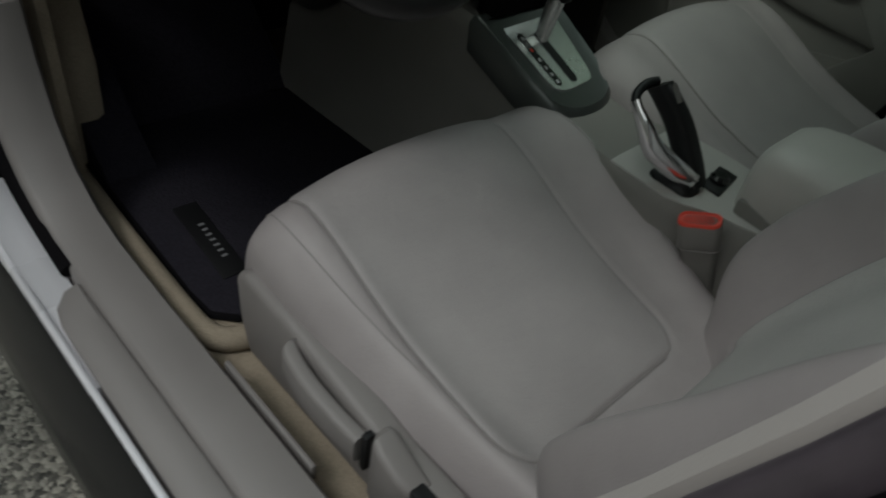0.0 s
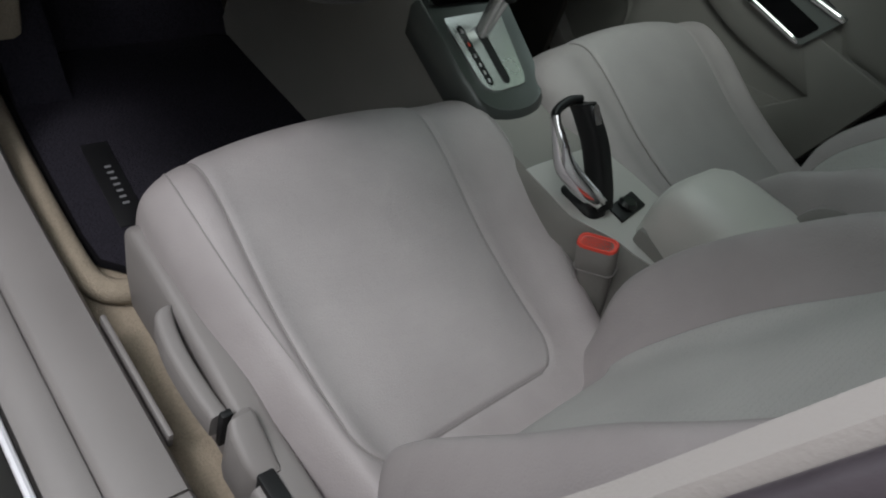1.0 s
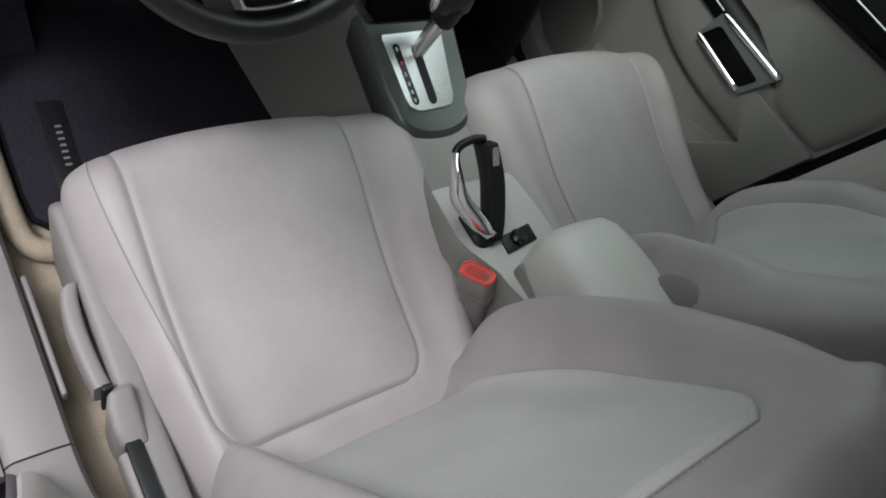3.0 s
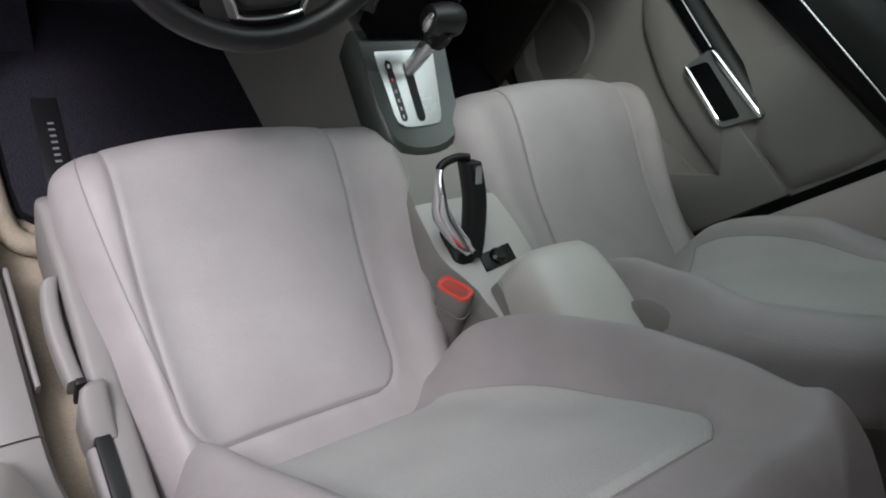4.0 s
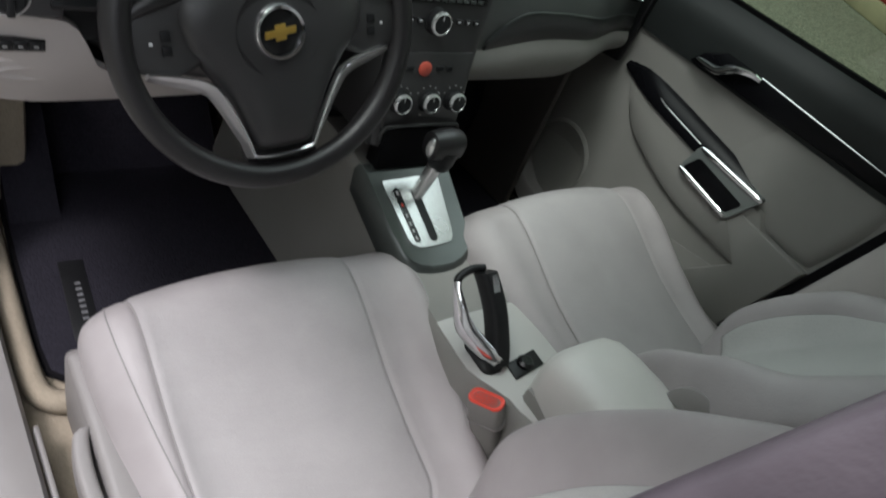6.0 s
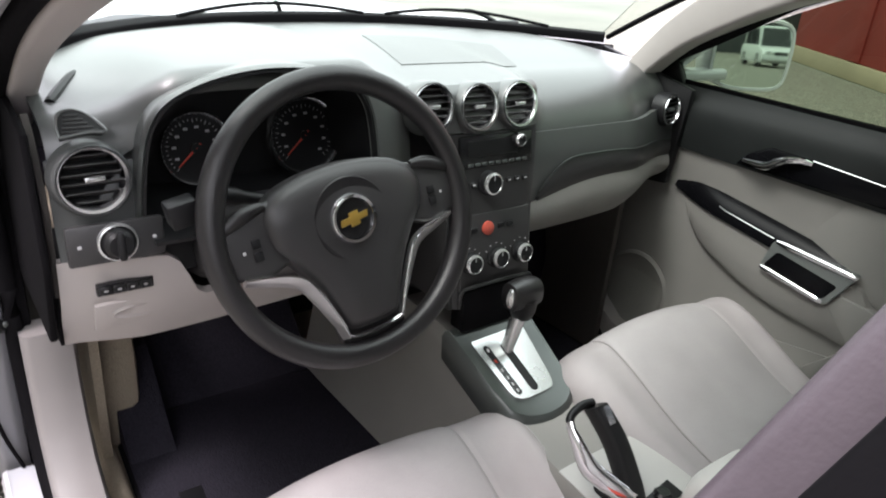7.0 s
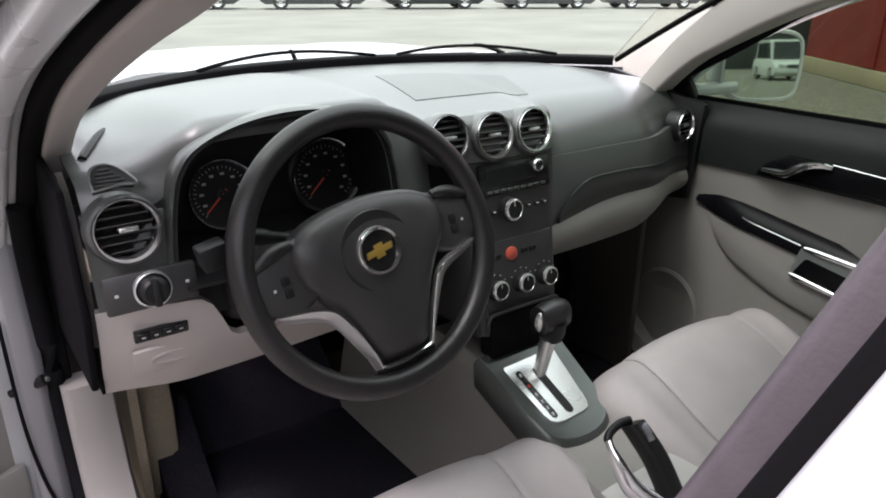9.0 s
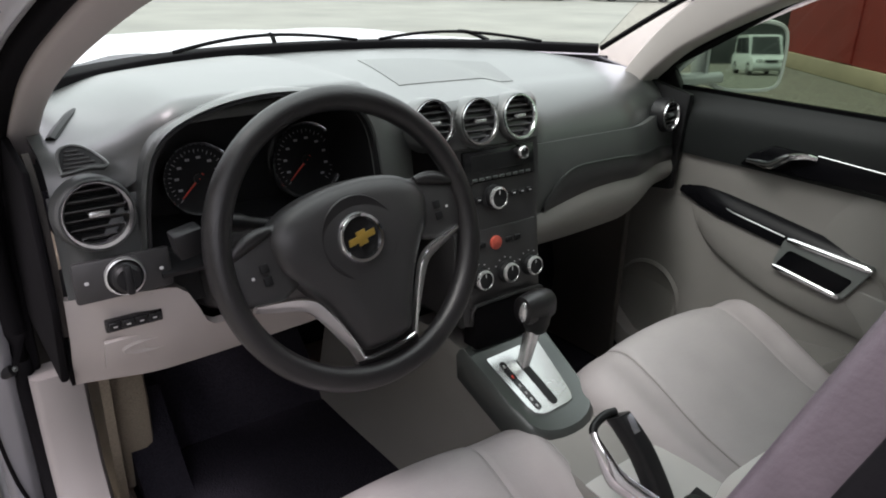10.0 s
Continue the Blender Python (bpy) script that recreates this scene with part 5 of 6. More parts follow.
def con_half(y):
    return table([-0.75, -0.30, -0.10, 0.05, 0.2, 0.6], [0.115, 0.105, 0.088, 0.098, 0.112, 0.12], y)


def con_left(y):
    return table([-0.75, -0.46, -0.40, -0.30, -0.10, 0.05, 0.2, 0.6], [-0.03, -0.03, -0.045, -0.085, -0.075, -0.078, -0.092, -0.10], y)


def con_loop(y):
    w, z = con_half(y), con_top(y)
    l = con_left(y)
    if y > 0.16:
        z = table([0.16, 0.3, 0.62], [0.805, 0.80, 0.62], y)
    return [Vector((l - 0.035, y, 0.41)), Vector((l - 0.02, y, 0.5)), Vector((l - 0.004, y, z - 0.03)), Vector((l, y, z - 0.008)), Vector((l + 0.008, y, z)),
            Vector((CX + w - 0.008, y, z)), Vector((CX + w, y, z - 0.008)), Vector((CX + w + 0.004, y, z - 0.03)), Vector((CX + w + 0.02, y, 0.5)), Vector((CX + w + 0.035, y, 0.41))]


part("tunnel_cover", loft([con_loop(lerp(-0.78, 0.66, k / 48)) for k in range(49)]), BEIGE_SHADED, con, "beige plastic console body")
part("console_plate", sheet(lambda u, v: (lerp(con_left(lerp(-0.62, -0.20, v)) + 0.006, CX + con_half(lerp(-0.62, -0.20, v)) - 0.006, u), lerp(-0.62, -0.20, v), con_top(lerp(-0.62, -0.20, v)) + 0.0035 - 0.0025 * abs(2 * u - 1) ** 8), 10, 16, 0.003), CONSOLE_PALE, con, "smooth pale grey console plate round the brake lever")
# shifter bezel: a grey metallic tray with a rounded back
def bez_z(y):
    return 0.742 + 0.45 * (y - 0.0)


def bezel_outline(k=1.0, n=10):
    pts = [(-0.110, 0.122), (0.098, 0.122), (0.084, -0.02)]
    for i in range(n + 1):
        a = math.pi * i / n
        pts.append((-0.010 + 0.085 * math.cos(a), -0.035 - 0.060 * math.sin(a) ** 0.7))
    pts.append((-0.100, -0.02))
    return [(x * k, (y - 0.02) * k + 0.02) for x, y in pts]


def tray(levels, mat, parent, label, name):
    return part(name, loft([[Vector((CX + x, y, bez_z(y) + h)) for x, y in bezel_outline(k)] for k, h in levels]), mat, parent, label)


bz = tray(((1.02, -0.06), (1.04, -0.01), (1.0, 0.004), (0.95, 0.008), (0.90, 0.006)), BEZEL, con, "grey metallic shifter surround", "shifter_bezel")
part("tray_rib", box(CX - 0.088, CX + 0.088, 0.108, 0.118, 0.79, 0.803, 0.003), BEZEL, bz)


def slanted(poly, h0, h1):
    return loft([[Vector((CX + x, y, bez_z(y) + h)) for x, y in poly] for h in (h0, h1)])


def capsule(cx, cy0, cy1, r, n=8, skew=0.0):
    pts = []
    for i in range(n + 1):
        a = math.pi * i / n
        pts.append((cx + r * math.cos(a), cy1 + r * math.sin(a)))
    for i in range(n + 1):
        a = math.pi + math.pi * i / n
        pts.append((cx + r * math.cos(a) + skew, cy0 + r * math.sin(a)))
    return pts


plate = part("gate_plate", slanted([(-0.076, 0.080), (-0.078, 0.074), (-0.068, -0.030), (-0.063, -0.043), (-0.050, -0.051), (-0.034, -0.053), (0.014, -0.051), (0.030, -0.048), (0.037, -0.038), (0.040, -0.026), (0.056, 0.078), (0.053, 0.084)], 0.004, 0.0105), SATIN, bz, "brushed silver gear gate plate")
part("position_window", slanted(capsule(-0.055, -0.036, 0.057, 0.0068, skew=0.007), 0.0105, 0.0118), BLACK_GLOSS, plate, "black gear position window")
for k, y in enumerate((0.050, 0.026, 0.006, -0.010, -0.024, -0.038)):
    part("printed_mark", slanted([(-0.055 + 0.0011 * k + a, y + b + 0.003) for a, b in ((-0.002, -0.003), (0.002, -0.003), (0.002, 0.003), (-0.002, 0.003))], 0.0118, 0.0124), GREY_MARK if k != 1 else RED_PLASTIC, plate)
part("lever_slot", slanted(capsule(-0.013, -0.036, 0.050, 0.009, skew=0.003), 0.0105, 0.0120), BLACK, plate, "dark lever slot")

lev = thing("gear_lever", (CX + 0.01, 0.05, 0.77), "automatic gear lever with black knob on a satin stem", "gear lever")
L0, L1 = Vector((0.007, 0.047, 0.765)), Vector((0.033, 0.045, 0.872))
part("stem", loft([[p + Vector((a, b, 0)) for a, b in rounded(-w, w, -d, d, d * 0.6)] for p, w, d in ((L0, 0.010, 0.012), (L0.lerp(L1, 0.5), 0.012, 0.014), (L1, 0.015, 0.017))]), SATIN, lev, "satin silver stem")
part("knob", loft([[L1 + Vector((x, a * 0.95 + 0.002, 0.018 + b)) for a, b in rounded(-r1, r1, -r2, r2, min(r1, r2) * 0.9, 5)] for x, r1, r2 in ((-0.038, 0.019, 0.020), (-0.036, 0.024, 0.027), (-0.01, 0.027, 0.032), (0.015, 0.027, 0.032), (0.031, 0.023, 0.027), (0.038, 0.013, 0.014))]), WHEEL_LEATHER, lev, "black leather knob")
part("collar", lathe([(0.028, 0.006), (0.026, -0.02), (0.020, -0.036), (0.014, -0.040)], 20, Matrix.Translation(L1 + Vector((0, 0, 0.004)))), BLACK, lev)
part("release_button", lathe([(0.017, -0.004), (0.017, 0.003), (0.013, 0.007), (0.001, 0.008)], 20, face_to(L1 + Vector((-0.0365, -0.004, 0.018)), (-1, -0.25, 0.05)) @ Matrix.Diagonal((0.55, 1.2, 1, 1))), SATIN, lev, "chrome release button")

# parking brake: a tall loop handle, black grip and chrome frame
pb = thing("parking_brake", (0.0, -0.29, 0.69), "loop-shaped parking brake with black grip and chrome frame", "parking brake")
part("boot", loft([[Vector((-0.035 + a * k, -0.300 + b * k, h)) for a, b in rounded(-0.04, 0.04, -0.055, 0.075, 0.03, 5)] for k, h in ((0.62, 0.688), (0.60, 0.694), (0.5, 0.699), (0.3, 0.703))]), BLACK, pb, "black boot")
grip = smooth_path([(-0.022, -0.318, 0.692), (-0.021, -0.300, 0.722), (-0.022, -0.262, 0.772), (-0.026, -0.230, 0.803), (-0.029, -0.212, 0.818)], 20)
part("grip", loft([[p + Vector((a, b * 0.75, b * -0.55)) for a, b in rounded(-w, w, -d, d, 0.010)] for p, w, d in [(p, 0.0180, 0.020 - 0.002 * k / 20) for k, p in enumerate(grip)]]), BLACK, pb, "black grip")
part("release_button", loft([[Vector((-0.026 + a, -0.240 + 0.62 * b + h * -0.7, 0.812 + 0.70 * b + h * 0.7)) for a, b in rounded(-0.007, 0.007, -0.024, 0.020, 0.006)] for h in (-0.006, 0.005)]), CHROME, pb, "chrome release button")
fr = smooth_path([(-0.018, -0.322, 0.700), (-0.036, -0.312, 0.708), (-0.062, -0.285, 0.730), (-0.082, -0.262, 0.752), (-0.088, -0.240, 0.780), (-0.087, -0.218, 0.800), (-0.078, -0.206, 0.812), (-0.05, -0.202, 0.820), (-0.028, -0.206, 0.821)], 28)
part("chrome_frame", tube(fr[:20], [min(0.018, 0.009 + 0.0038 * k) if k < 11 else max(0.0095, 0.018 - 0.0012 * (k - 10)) for k in range(20)], 12, flat=0.7), CHROME, pb, "chrome frame, thickest at its foot")
part("frame_bridge", tube(fr[19:], 0.0072, 10), BLACK, pb, "black bridge at the top of the loop")

# switch plate ahead of the armrest
swp = part("switch_plate", place(prism([(-0.042, -0.017), (0.035, -0.017), (0.042, 0.017), (-0.035, 0.017)], "z", 0.0, 0.006, 0.002), pose(0.032, -0.335, 0.6895, 0, 0, 8)), BLACK, con, "small black switch plate")
part("rocker", place(lathe([(0.016, 0.0), (0.016, 0.008), (0.011, 0.013), (0.001, 0.013)], 20), pose(0.03, -0.335, 0.693)), BLACK_GLOSS, swp)
# armrest box
def arm_loop(k, n=28):
    y, hw, zt = k
    zc, hh = zt - 0.062, 0.075
    return [Vector((0.072 + hw * 0.84 * math.copysign(abs(math.cos(a)) ** 0.55, math.cos(a)), y, zc + hh * math.copysign(abs(math.sin(a)) ** 0.5, math.sin(a)))) for a in [2 * math.pi * i / n for i in range(n)]]


part("armrest_pad", loft([arm_loop(k) for k in ((-0.372, 0.045, 0.735), (-0.376, 0.075, 0.762), (-0.388, 0.095, 0.782), (-0.41, 0.106, 0.793), (-0.45, 0.111, 0.798), (-0.55, 0.113, 0.800), (-0.68, 0.113, 0.80), (-0.74, 0.105, 0.79), (-0.76, 0.07, 0.76))]), ARM_VINYL, con, "padded beige leather armrest lid")
part("armrest_box", box(-0.020, 0.162, -0.74, -0.385, 0.60, 0.715, 0.012), BEIGE_SHADED, con)

# ================= seats =================
def sup(t, e):
    return math.copysign(abs(t) ** e, t)


def seat(cx, dz, side, label, y_off=0.0):
    """A front seat. side: -1 for the driver's, whose outer shield faces the open door."""
    s = thing("car_seat", (cx, -0.3, 0.42), label, "car seat", "front seats")
    zc = lambda y: curve([-0.60, -0.46, -0.25, -0.08, 0.0], [0.560, 0.572, 0.622, 0.697, 0.716], y) + dz
    hw = lambda y: curve([-0.60, -0.42, -0.20, -0.04, 0.03], [0.245, 0.270, 0.292, 0.300, 0.294], y)
    bol = lambda y: curve([-0.55, -0.35, -0.12, 0.0], [0.030, 0.026, 0.016, 0.004], y)

    def row(v):
        """Along the seat: y, drop of the crown, narrowing."""
        if v < 0.72:
            return lerp(-0.60, -0.055, v / 0.72), 0.0, 1.0
        a = (v - 0.72) / 0.28 * radians(100)
        return -0.055 + 0.085 * math.sin(a), 0.11 * (1 - math.cos(a)) * (1 + 0.2 * (a > 1.5)), 1.0 - 0.05 * (1 - math.cos(a))

    D = 0.125
    shift = -0.036 if side < 0 else -0.003

    def ins_half(y):
        c = min(1.0, max(0.0, (-0.400 - y) / 0.058))
        return (0.183 if side < 0 else 0.168) - 0.010 * (max(0.0, -0.12 - y) / 0.32) ** 1.5 - 0.045 * (1 - math.sqrt(1 - c * c))

    def half(X, y):
        if side < 0 and X > 0:
            return 1.04 * curve([-0.60, -0.42, -0.20, -0.04, 0.03], [0.248, 0.268, 0.289, 0.294, 0.285], y)
        return hw(y) * (0.972 if side < 0 else table([-0.45, -0.12], [0.90, 1.0], y) if X > 0 else 1.0)

    def rise(X, y):
        """The driver's tunnel-side bolster stands tallest."""
        if side > 0:
            return 0.010 if X > 0 else 0.0
        return curve([-0.60, -0.45, -0.30, -0.15, 0.0], [0.0, 0.011, 0.038, 0.036, 0.008], y) if X > 0 else 0.0

    def crown(X, y, drop, nar):
        """Height of the upholstery at X across the seat."""
        e = min(1.0, abs(X) / (half(X, y) * nar))
        th = math.asin(e ** (1 / 0.58))
        return zc(y) - drop - D + D * math.cos(th) ** 0.38 + (bol(y) + rise(X, y)) * math.exp(-((e - 0.84) / (0.15 if rise(X, y) else 0.13)) ** 2) - 0.012 * e * e

    def top(u, v, lift=0.0):
        y, drop, nar = row(v)
        th = (2 * u - 1) * radians(112)
        w = half(th, y) * nar
        X = w * sup(math.sin(th), 0.58)
        if math.cos(th) > 0:
            Z = crown(X, y, drop, nar)
            inside = min(ins_half(y) + 0.003 - abs(X - shift), (v - 0.183) * 0.75)
            Z -= 0.0048 * min(1, max(0, inside / 0.010 + 0.5))
        else:
            Z = zc(y) - drop - D + D * sup(math.cos(th), 0.38)
        return Vector((cx + X, y + y_off, Z + lift))

    part("cushion", sheet(top, 150, 80, 0.0), LEATHER, s, "smooth grey-beige leather cushion with side bolsters")

    def insert(u, v):
        vv = lerp(0.187, 0.985, v ** 1.25)
        y, drop, nar = row(vv)
        q = math.sin((u - 0.5) * math.pi)
        x = shift + q * ins_half(y)
        edge = min(1.0, (1 - abs(q)) * ins_half(y) / 0.012, v / 0.04)
        lift = -0.0035 + 0.0060 * math.sqrt(max(0.0, 1 - (1 - edge) ** 2)) + 0.010 * (1 - q * q) * min(1, v * 6)
        return Vector((cx + x, y + y_off, crown(x, y, drop, nar) + lift))

    part("cushion_insert", sheet(insert, 72, 70, 0.0), LEATHER_INSERT, s, "grey-beige leather cushion centre panel")
    rim = [insert(0.0, 1 - k / 40) for k in range(41)] + [insert(k / 24, 0.0) for k in range(1, 25)] + [insert(1.0, k / 40) for k in range(1, 41)]
    part("seam_shade", tube([p + Vector((0, 0, 0.0012)) for p in rim], 0.0013, 6), SEAM_SHADE, s)
    # stitched seams running over the bolsters
    for q in (-1, 1) if side < 0 else ():
        line = []
        for k in range(34):
            v = lerp(0.30, 0.99, k / 33)
            y, drop, nar = row(v)
            e = curve([-0.6, -0.30, -0.05, 0.03], [0.74, 0.82, 0.885, 0.87], y) * q
            th = math.asin(abs(e) ** (1 / 0.58))
            u = 0.5 + q * th / radians(112) / 2
            line.append(top(u, v, 0.0008))
        part("seam", tube(line, 0.0013, 6), STITCH, s)
    # backrest
    rec = radians(27 if side < 0 else 35)
    up, fw = Vector((0, -math.sin(rec), math.cos(rec))), Vector((0, math.cos(rec), math.sin(rec)))
    org = Vector((cx, (-0.478 if side < 0 else -0.420) + y_off, 0.545 + dz))
    H = 0.68
    bw = lambda h: curve([0.0, 0.12, 0.35, 0.55, 0.66], [0.240, 0.285, 0.302, 0.285, 0.22], h) * (1.0 if side < 0 else table([0.0, 0.45], [0.80, 0.90], h))
    bd = lambda h: curve([0.0, 0.08, 0.18, 0.27, 0.35, 0.43, 0.51, 0.58, 0.66], [0.05, 0.10, 0.118, 0.115, 0.104, 0.089, 0.066, 0.050, 0.034], h)

    BD = 0.075

    def back_half(h):
        return curve([0.07, 0.14, 0.28, 0.42, 0.53, 0.585, 0.612], [0.150, 0.165, 0.178, 0.172, 0.158, 0.136, 0.095], h)

    def depth(X, h):
        """How deep the bolsters are: the driver's door-side one is flatter low down, the passenger's fade upwards."""
        if side < 0:
            return table([0.30, 0.60], [0.66, 0.95], h) if X < 0 else 1.0
        return table([0.20, 0.30, 0.45], [0.90, 0.88, 0.50], h) if X > 0 else table([0.18, 0.30, 0.42], [0.80, 0.66, 0.36], h)

    def swell(X, h):
        e = min(1.0, abs(X) / bw(h))
        th = math.asin(e ** (1 / 0.65))
        return -BD + BD * math.cos(th) ** 0.45 + bd(h) * depth(X, h) * math.exp(-((e - 0.80) / 0.17) ** 2) - 0.022 * math.exp(-((h - 0.02) / 0.06) ** 2)

    def back(u, v, lift=0.0):
        end = 0 if v < 0.9 else (v - 0.9) / 0.1
        h = -0.02 + (H + 0.02) * min(1, v / 0.9)
        th = (2 * u - 1) * radians(118)
        k = math.cos(end * math.pi / 2 * 0.98)
        X = bw(h) * sup(math.sin(th), 0.65)
        if math.cos(th) > 0:
            N = swell(X, h)
            inside = min(back_half(h) + 0.003 - abs(X), h - 0.072, 0.613 - h)
            N -= 0.008 * min(1, max(0, inside / 0.010 + 0.5))
        else:
            N = -BD + BD * sup(math.cos(th), 0.45)
        N -= 0.10 * (1 - k)
        return org + up * (h + 0.04 * math.sin(end * math.pi / 2)) + fw * (N + lift) + Vector((X * (0.55 + 0.45 * k), 0, 0))

    part("backrest", sheet(back, 150, 90, 0.0), LEATHER, s, "grey-beige leather backrest with deep bolsters")

    def back_insert(u, v):
        h = lerp(0.075, 0.610, v)
        w = back_half(h)
        q = math.sin((u - 0.5) * math.pi)
        ed = min(1.0, (1 - abs(q)) * w / 0.010, v / 0.03, (1 - v) / 0.03)
        N = swell(q * w, h) - 0.006 + 0.008 * math.sqrt(max(0, 1 - (1 - ed) ** 2))
        return org + up * h + fw * N + Vector((q * w, 0, 0))

    part("backrest_insert", sheet(back_insert, 60, 70, 0.0), BACK_INSERT, s, "perforated leather backrest centre panel")
    rim = [back_insert(0.0, 1 - k / 40) for k in range(41)] + [back_insert(k / 20, 0.0) for k in range(1, 21)] + [back_insert(1.0, k / 40) for k in range(1, 41)] + [back_insert(1 - k / 20, 1.0) for k in range(1, 20)]
    part("seam_shade", tube([p + fw * 0.0018 for p in rim], 0.0014, 6, ring=True), SEAM_SHADE, s)
    verts, faces = [], []
    seam = [back_insert(1.0, lerp(0.45, 1.0, k / 60)) for k in range(61)] + [back_insert(1 - k / 60, 1.0) for k in range(1, 61)]
    step, run, last = 0.0075, 0.0, seam[0]
    for p in seam[1:]:
        d = p - last
        run += d.length
        if run >= step and d.length > 1e-6:
            run = 0.0
            d.normalize()
            side_way = d.cross(fw).normalized()
            c = p + side_way * 0.0045 * (1 if side_way.dot(p - org) > 0 else -1) + fw * 0.0012
            base = len(verts)
            for a in (-0.0024, 0.0024):
                for b, h in ((-0.0008, 0), (0.0008, 0), (0.0, 0.0012)):
                    verts.append(c + d * b + side_way * a + fw * h)
            faces += [(base, base + 1, base + 4, base + 3), (base + 1, base + 2, base + 5, base + 4), (base + 2, base, base + 3, base + 5), (base, base + 2, base + 1), (base + 3, base + 4, base + 5)]
        last = p
    part("stitch_row", mesh(verts, faces), STITCH_PALE, s, "row of pale stitches round the backrest panel")
    part("back_shell", sheet(lambda u, v: org + up * lerp(0.0, 0.66, v) + fw * (-0.10 - 0.02 * math.sin(math.pi * u)) + Vector((lerp(-1, 1, u) * bw(lerp(0, 0.66, v)) * 0.94, 0, 0)), 12, 10, 0.012), BEIGE_SHADED, s)
    # plinth and outer shield
    part("seat_base", prism([(-0.56, 0.415), (-0.02, 0.415), (0.0, 0.47), (-0.03, 0.56 + dz), (-0.52, 0.50 + dz)], "x", cx - 0.21, cx + 0.21, 0.01), BLACK, s, "dark seat frame")
    ox = cx + side * 0.305
    o2 = cx + side * 0.26
    prof = [(-0.60, 0.44), (-0.62, 0.53), (-0.52, 0.545 + dz), (-0.34, 0.552 + dz), (-0.28, 0.568 + dz), (-0.12, 0.592 + dz), (-0.02, 0.600 + dz), (0.005, 0.58 + dz), (0.0, 0.50), (-0.02, 0.44)]
    sh = part("side_shield", prism([(y + y_off, z) for y, z in prof], "x", min(ox, o2), max(ox, o2), 0.012, 3), BEIGE_DIMMED, s, "beige plastic seat side shield")
    if side < 0:
        x1 = ox + side * 0.016
        lever = smooth_path([(x1 - side * 0.012, -0.142, 0.560), (x1 - side * 0.002, -0.152, 0.557), (x1 + side * 0.004, -0.20, 0.550), (x1 + side * 0.002, -0.26, 0.542), (x1 - side * 0.002, -0.300, 0.538)], 14)
        part("height_lever", loft([[p + Vector((a, 0, b + dz)) for a, b in rounded(-0.010, 0.013, -0.027 + 0.006 * abs(k / 7 - 1), 0.024 - 0.006 * (k < 1), 0.008)] for k, p in enumerate(lever)]), BEIGE_DIMMED, sh, "long height adjuster lever")
        part("lever_gap", box(min(x1, x1 - side * 0.014), max(x1, x1 - side * 0.014), -0.312, -0.302, 0.505 + dz, 0.572 + dz, 0.002), BLACK, sh)
        part("shield_boss", loft([[Vector((ox + side * a, y, b + dz)) for a, b in rounded(-0.02, w, 0.46, h, 0.010)] for y, w, h in ((-0.392, 0.008, 0.553), (-0.385, 0.016, 0.556), (-0.365, 0.019, 0.562), (-0.335, 0.019, 0.574), (-0.320, 0.014, 0.578), (-0.312, 0.004, 0.574))]), BEIGE_DIMMED, sh)
        part("recline_pocket", box(min(ox - side * 0.01, ox + side * 0.012), max(ox - side * 0.01, ox + side * 0.012), -0.56, -0.383, 0.50 + dz, 0.556 + dz, 0.004), BLACK, sh)
        part("recline_lever", loft([[Vector((ox + side * a, y, b + dz)) for a, b in rounded(-0.004, 0.022, 0.492, 0.547, 0.009)] for y in (-0.565, -0.55, -0.41, -0.395)]), BEIGE_DIMMED, sh, "recline lever")
    # recliner cover on the inner side
    part("recliner_cover", lathe([(0.062, -0.012), (0.062, 0.006), (0.05, 0.014), (0.001, 0.016)], 28, face_to((cx - side * 0.245, (-0.555 if side < 0 else -0.588) + y_off, (0.685 if side < 0 else 0.725) + dz), (-side, 0, 0))), BEIGE_DIMMED, s, "round beige recliner cover")
    return s


seat(-0.320, 0.0, -1, "grey-beige leather driver's seat with stitched seams and side levers")
seat(0.376, 0.075, 1, "grey-beige leather passenger seat, set a little higher")

# ---- belt buckle ----
bk = thing("belt_buckle", (-0.085, -0.37, 0.56), "beige seat belt buckle with red release button", "seat belt buckle")
bm_ = face_to((-0.086, -0.372, 0.692), (-0.24, 0.26, 1.0), (-0.45, 1, 0))
part("body", place(loft([[Vector((a, b, h)) for a, b in rounded(-w, w, -d, d, 0.011)] for w, d, h in ((0.012, 0.022, -0.15), (0.0145, 0.026, -0.075), (0.0155, 0.028, -0.05), (0.0165, 0.030, -0.048), (0.017, 0.031, -0.004), (0.016, 0.030, 0.0))]), bm_), BEIGE_SHADED, bk, "beige buckle sleeve")
part("rim", place(loft([[Vector((a, b, h)) for a, b in rounded(-w, w, -d, d, min(w, 0.012), 5)] for w, d, h in ((0.0165, 0.0305, -0.004), (0.0165, 0.0305, 0.001), (0.0155, 0.0295, 0.003), (0.0135, 0.0275, 0.003), (0.0128, 0.0268, 0.000))]), bm_), RED_PLASTIC, bk, "raised red button rim")
part("release_button", place(loft([[Vector((a, b, h)) for a, b in rounded(-w, w, -d, d, min(w, 0.011), 5)] for w, d, h in ((0.0126, 0.0265, -0.002), (0.0126, 0.0265, 0.0008), (0.010, 0.022, -0.0005), (0.006, 0.015, -0.001))]), bm_), RED_GLOW, bk, "sunken red release button")
part("sleeve_ring", place(tube([Vector((a, b, -0.046)) for a, b in rounded(-0.0172, 0.0172, -0.0312, 0.0312, 0.012, 5)], 0.0012, 6, ring=True), bm_), BEIGE_DIMMED, bk)

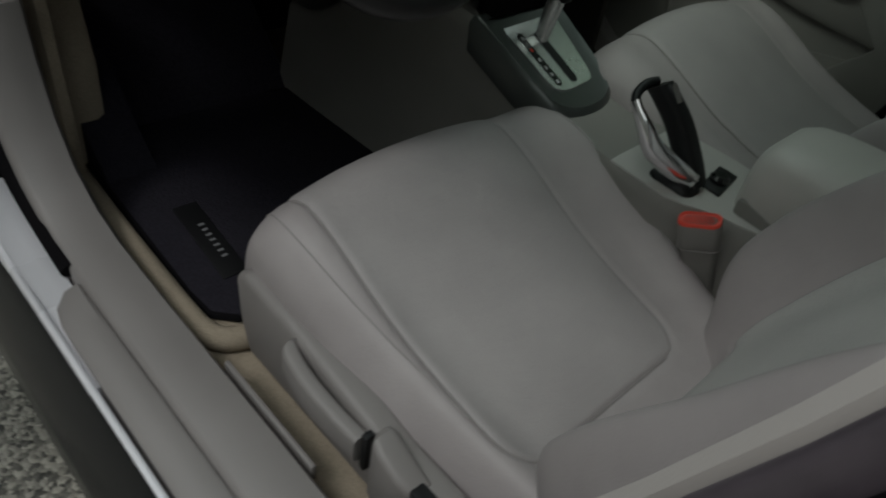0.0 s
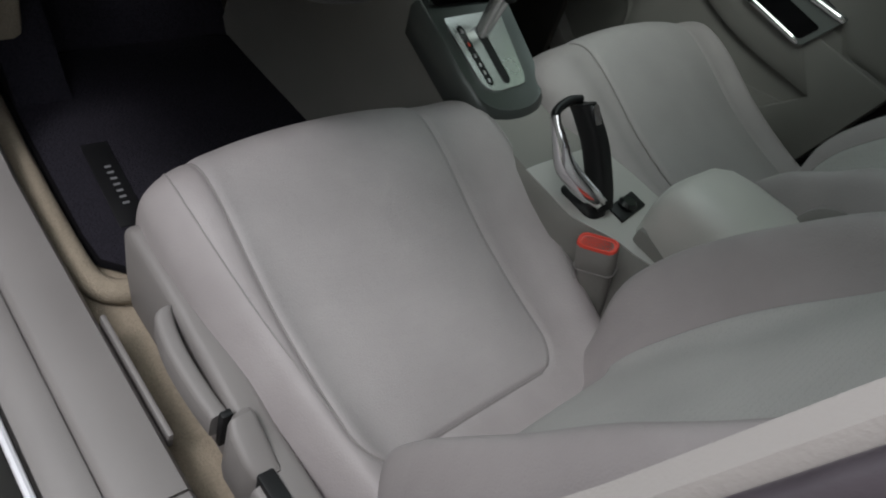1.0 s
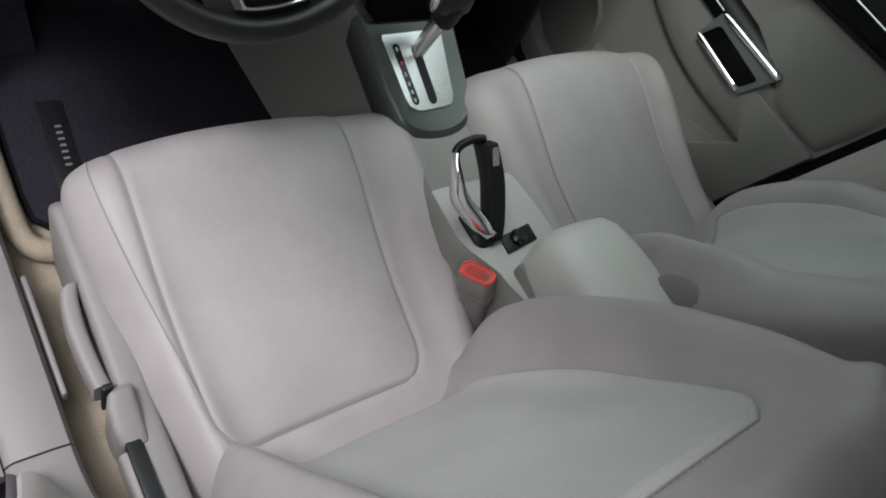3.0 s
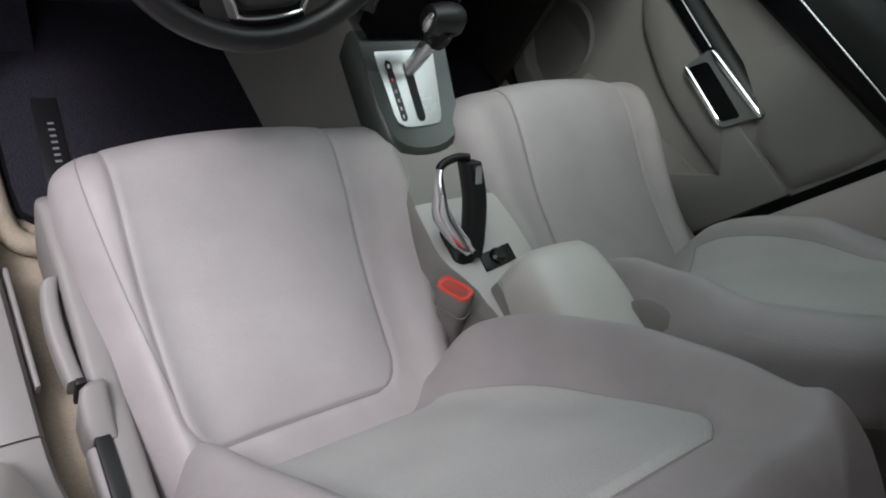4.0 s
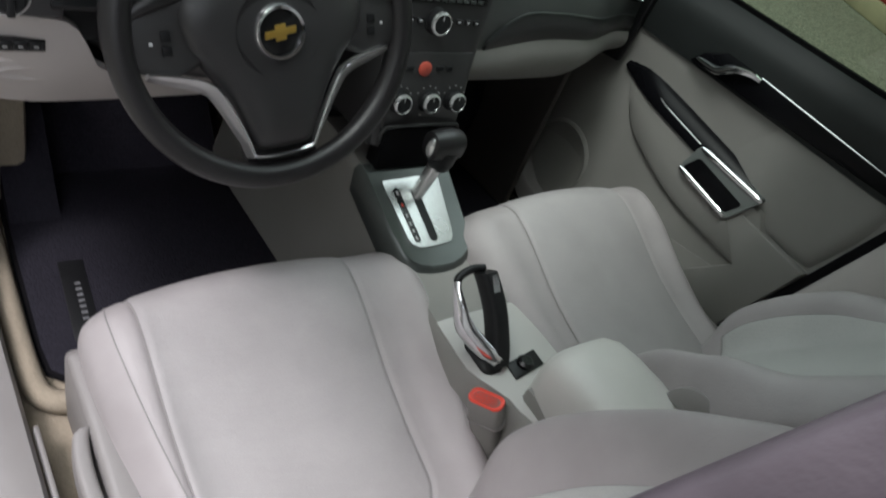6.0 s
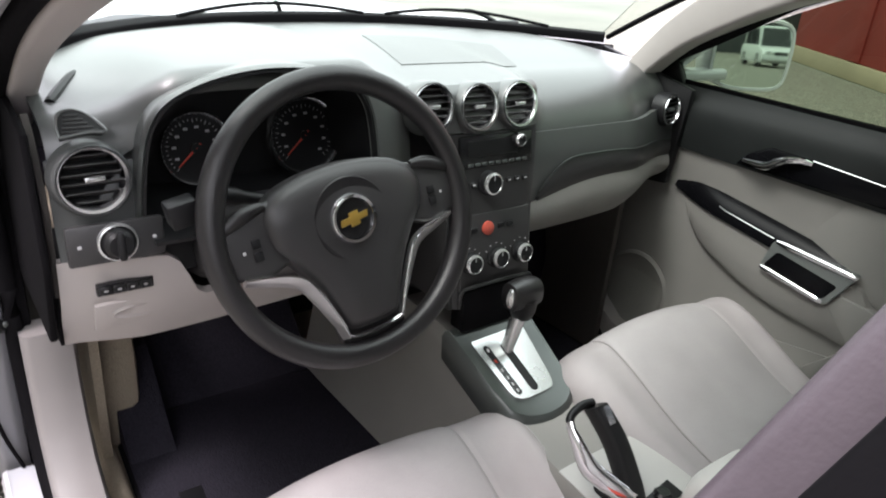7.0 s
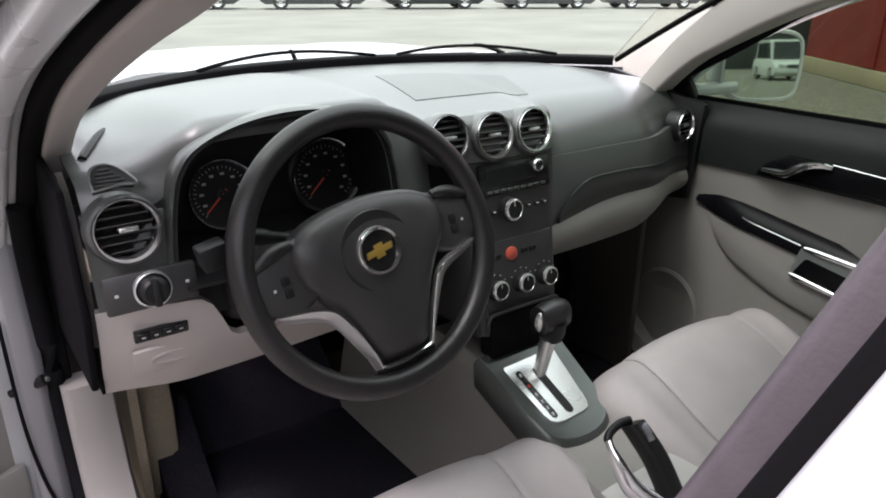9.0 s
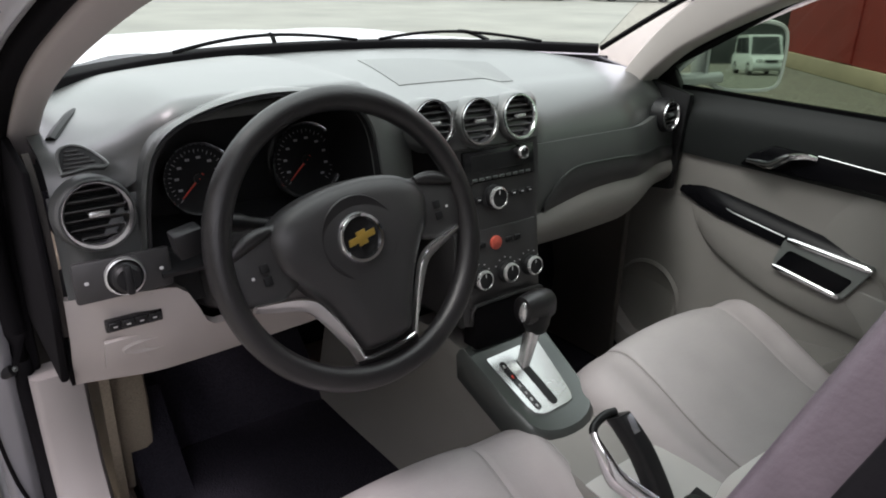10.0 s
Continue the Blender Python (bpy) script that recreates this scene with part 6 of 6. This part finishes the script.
# ---- floor mat with its badge ----
fm = thing("floor_mat", (-0.36, 0.3, 0.42), "dark navy carpet floor mat with a black badge", "floor mat")


def mat_outline():
    pts = [(-0.615, 0.56), (-0.622, 0.40), (-0.630, 0.15), (-0.626, 0.09), (-0.595, 0.058), (-0.55, 0.05), (-0.40, 0.05), (-0.15, 0.05), (-0.13, 0.10), (-0.118, 0.30), (-0.118, 0.62), (-0.30, 0.66), (-0.55, 0.62)]
    return pts


part("carpet_pad", prism(mat_outline(), "z", 0.4165, 0.429, 0.004), MAT, fm)
part("edge_binding", tube([(x, y, 0.4235) for x, y in mat_outline()], 0.0065, 6, ring=True), RUBBER, fm)
bdg = part("badge", prism([(-0.556, 0.352), (-0.510, 0.350), (-0.526, 0.140), (-0.572, 0.142)], "z", 0.429, 0.4315, 0.001), BLACK, fm, "black stitched badge")
for k in range(7):
    y = 0.285 - k * 0.0155
    part("printed_mark", place(box(-0.0055, 0.0055, -0.0028, 0.0028, 0.4315, 0.4320, 0.0003, 1), pose(-0.5345 - 0.0012 * k, y, 0)), DULL_MARK, bdg)
part("foot_rest", loft([[Vector((x, y, z)) for x, y, z in ((x, 0.47, 0.418), (x, 0.53, 0.47), (x, 0.66, 0.60), (x, 0.70, 0.60), (x, 0.70, 0.418))] for x in (-0.612, -0.60, -0.53, -0.518)]), MAT, fm, "dark padded foot rest")
part("sill_clip", box(-0.679, -0.671, -0.26, -0.05, 0.455, 0.484, 0.003), BEIGE_DIMMED, shell, "pale sill trim clip")
part("carpet_edge", tube(smooth_path([(-0.648, 0.56, 0.433), (-0.655, 0.30, 0.433), (-0.657, 0.12, 0.433), (-0.652, 0.05, 0.433), (-0.630, 0.020, 0.433), (-0.59, 0.008, 0.433), (-0.55, 0.006, 0.43)], 30), 0.020, 10), CARPET, shell, "tan carpet bead along the sill")
pm = thing("floor_mat", (0.4, 0.3, 0.42), "dark navy carpet floor mat in the passenger footwell", "floor mat")
part("carpet_pad", prism([(-x, y) for x, y in mat_outline()], "z", 0.4165, 0.429, 0.004), MAT, pm)
part("edge_binding", tube([(-x, y, 0.4235) for x, y in mat_outline()], 0.0065, 6, ring=True), RUBBER, pm)
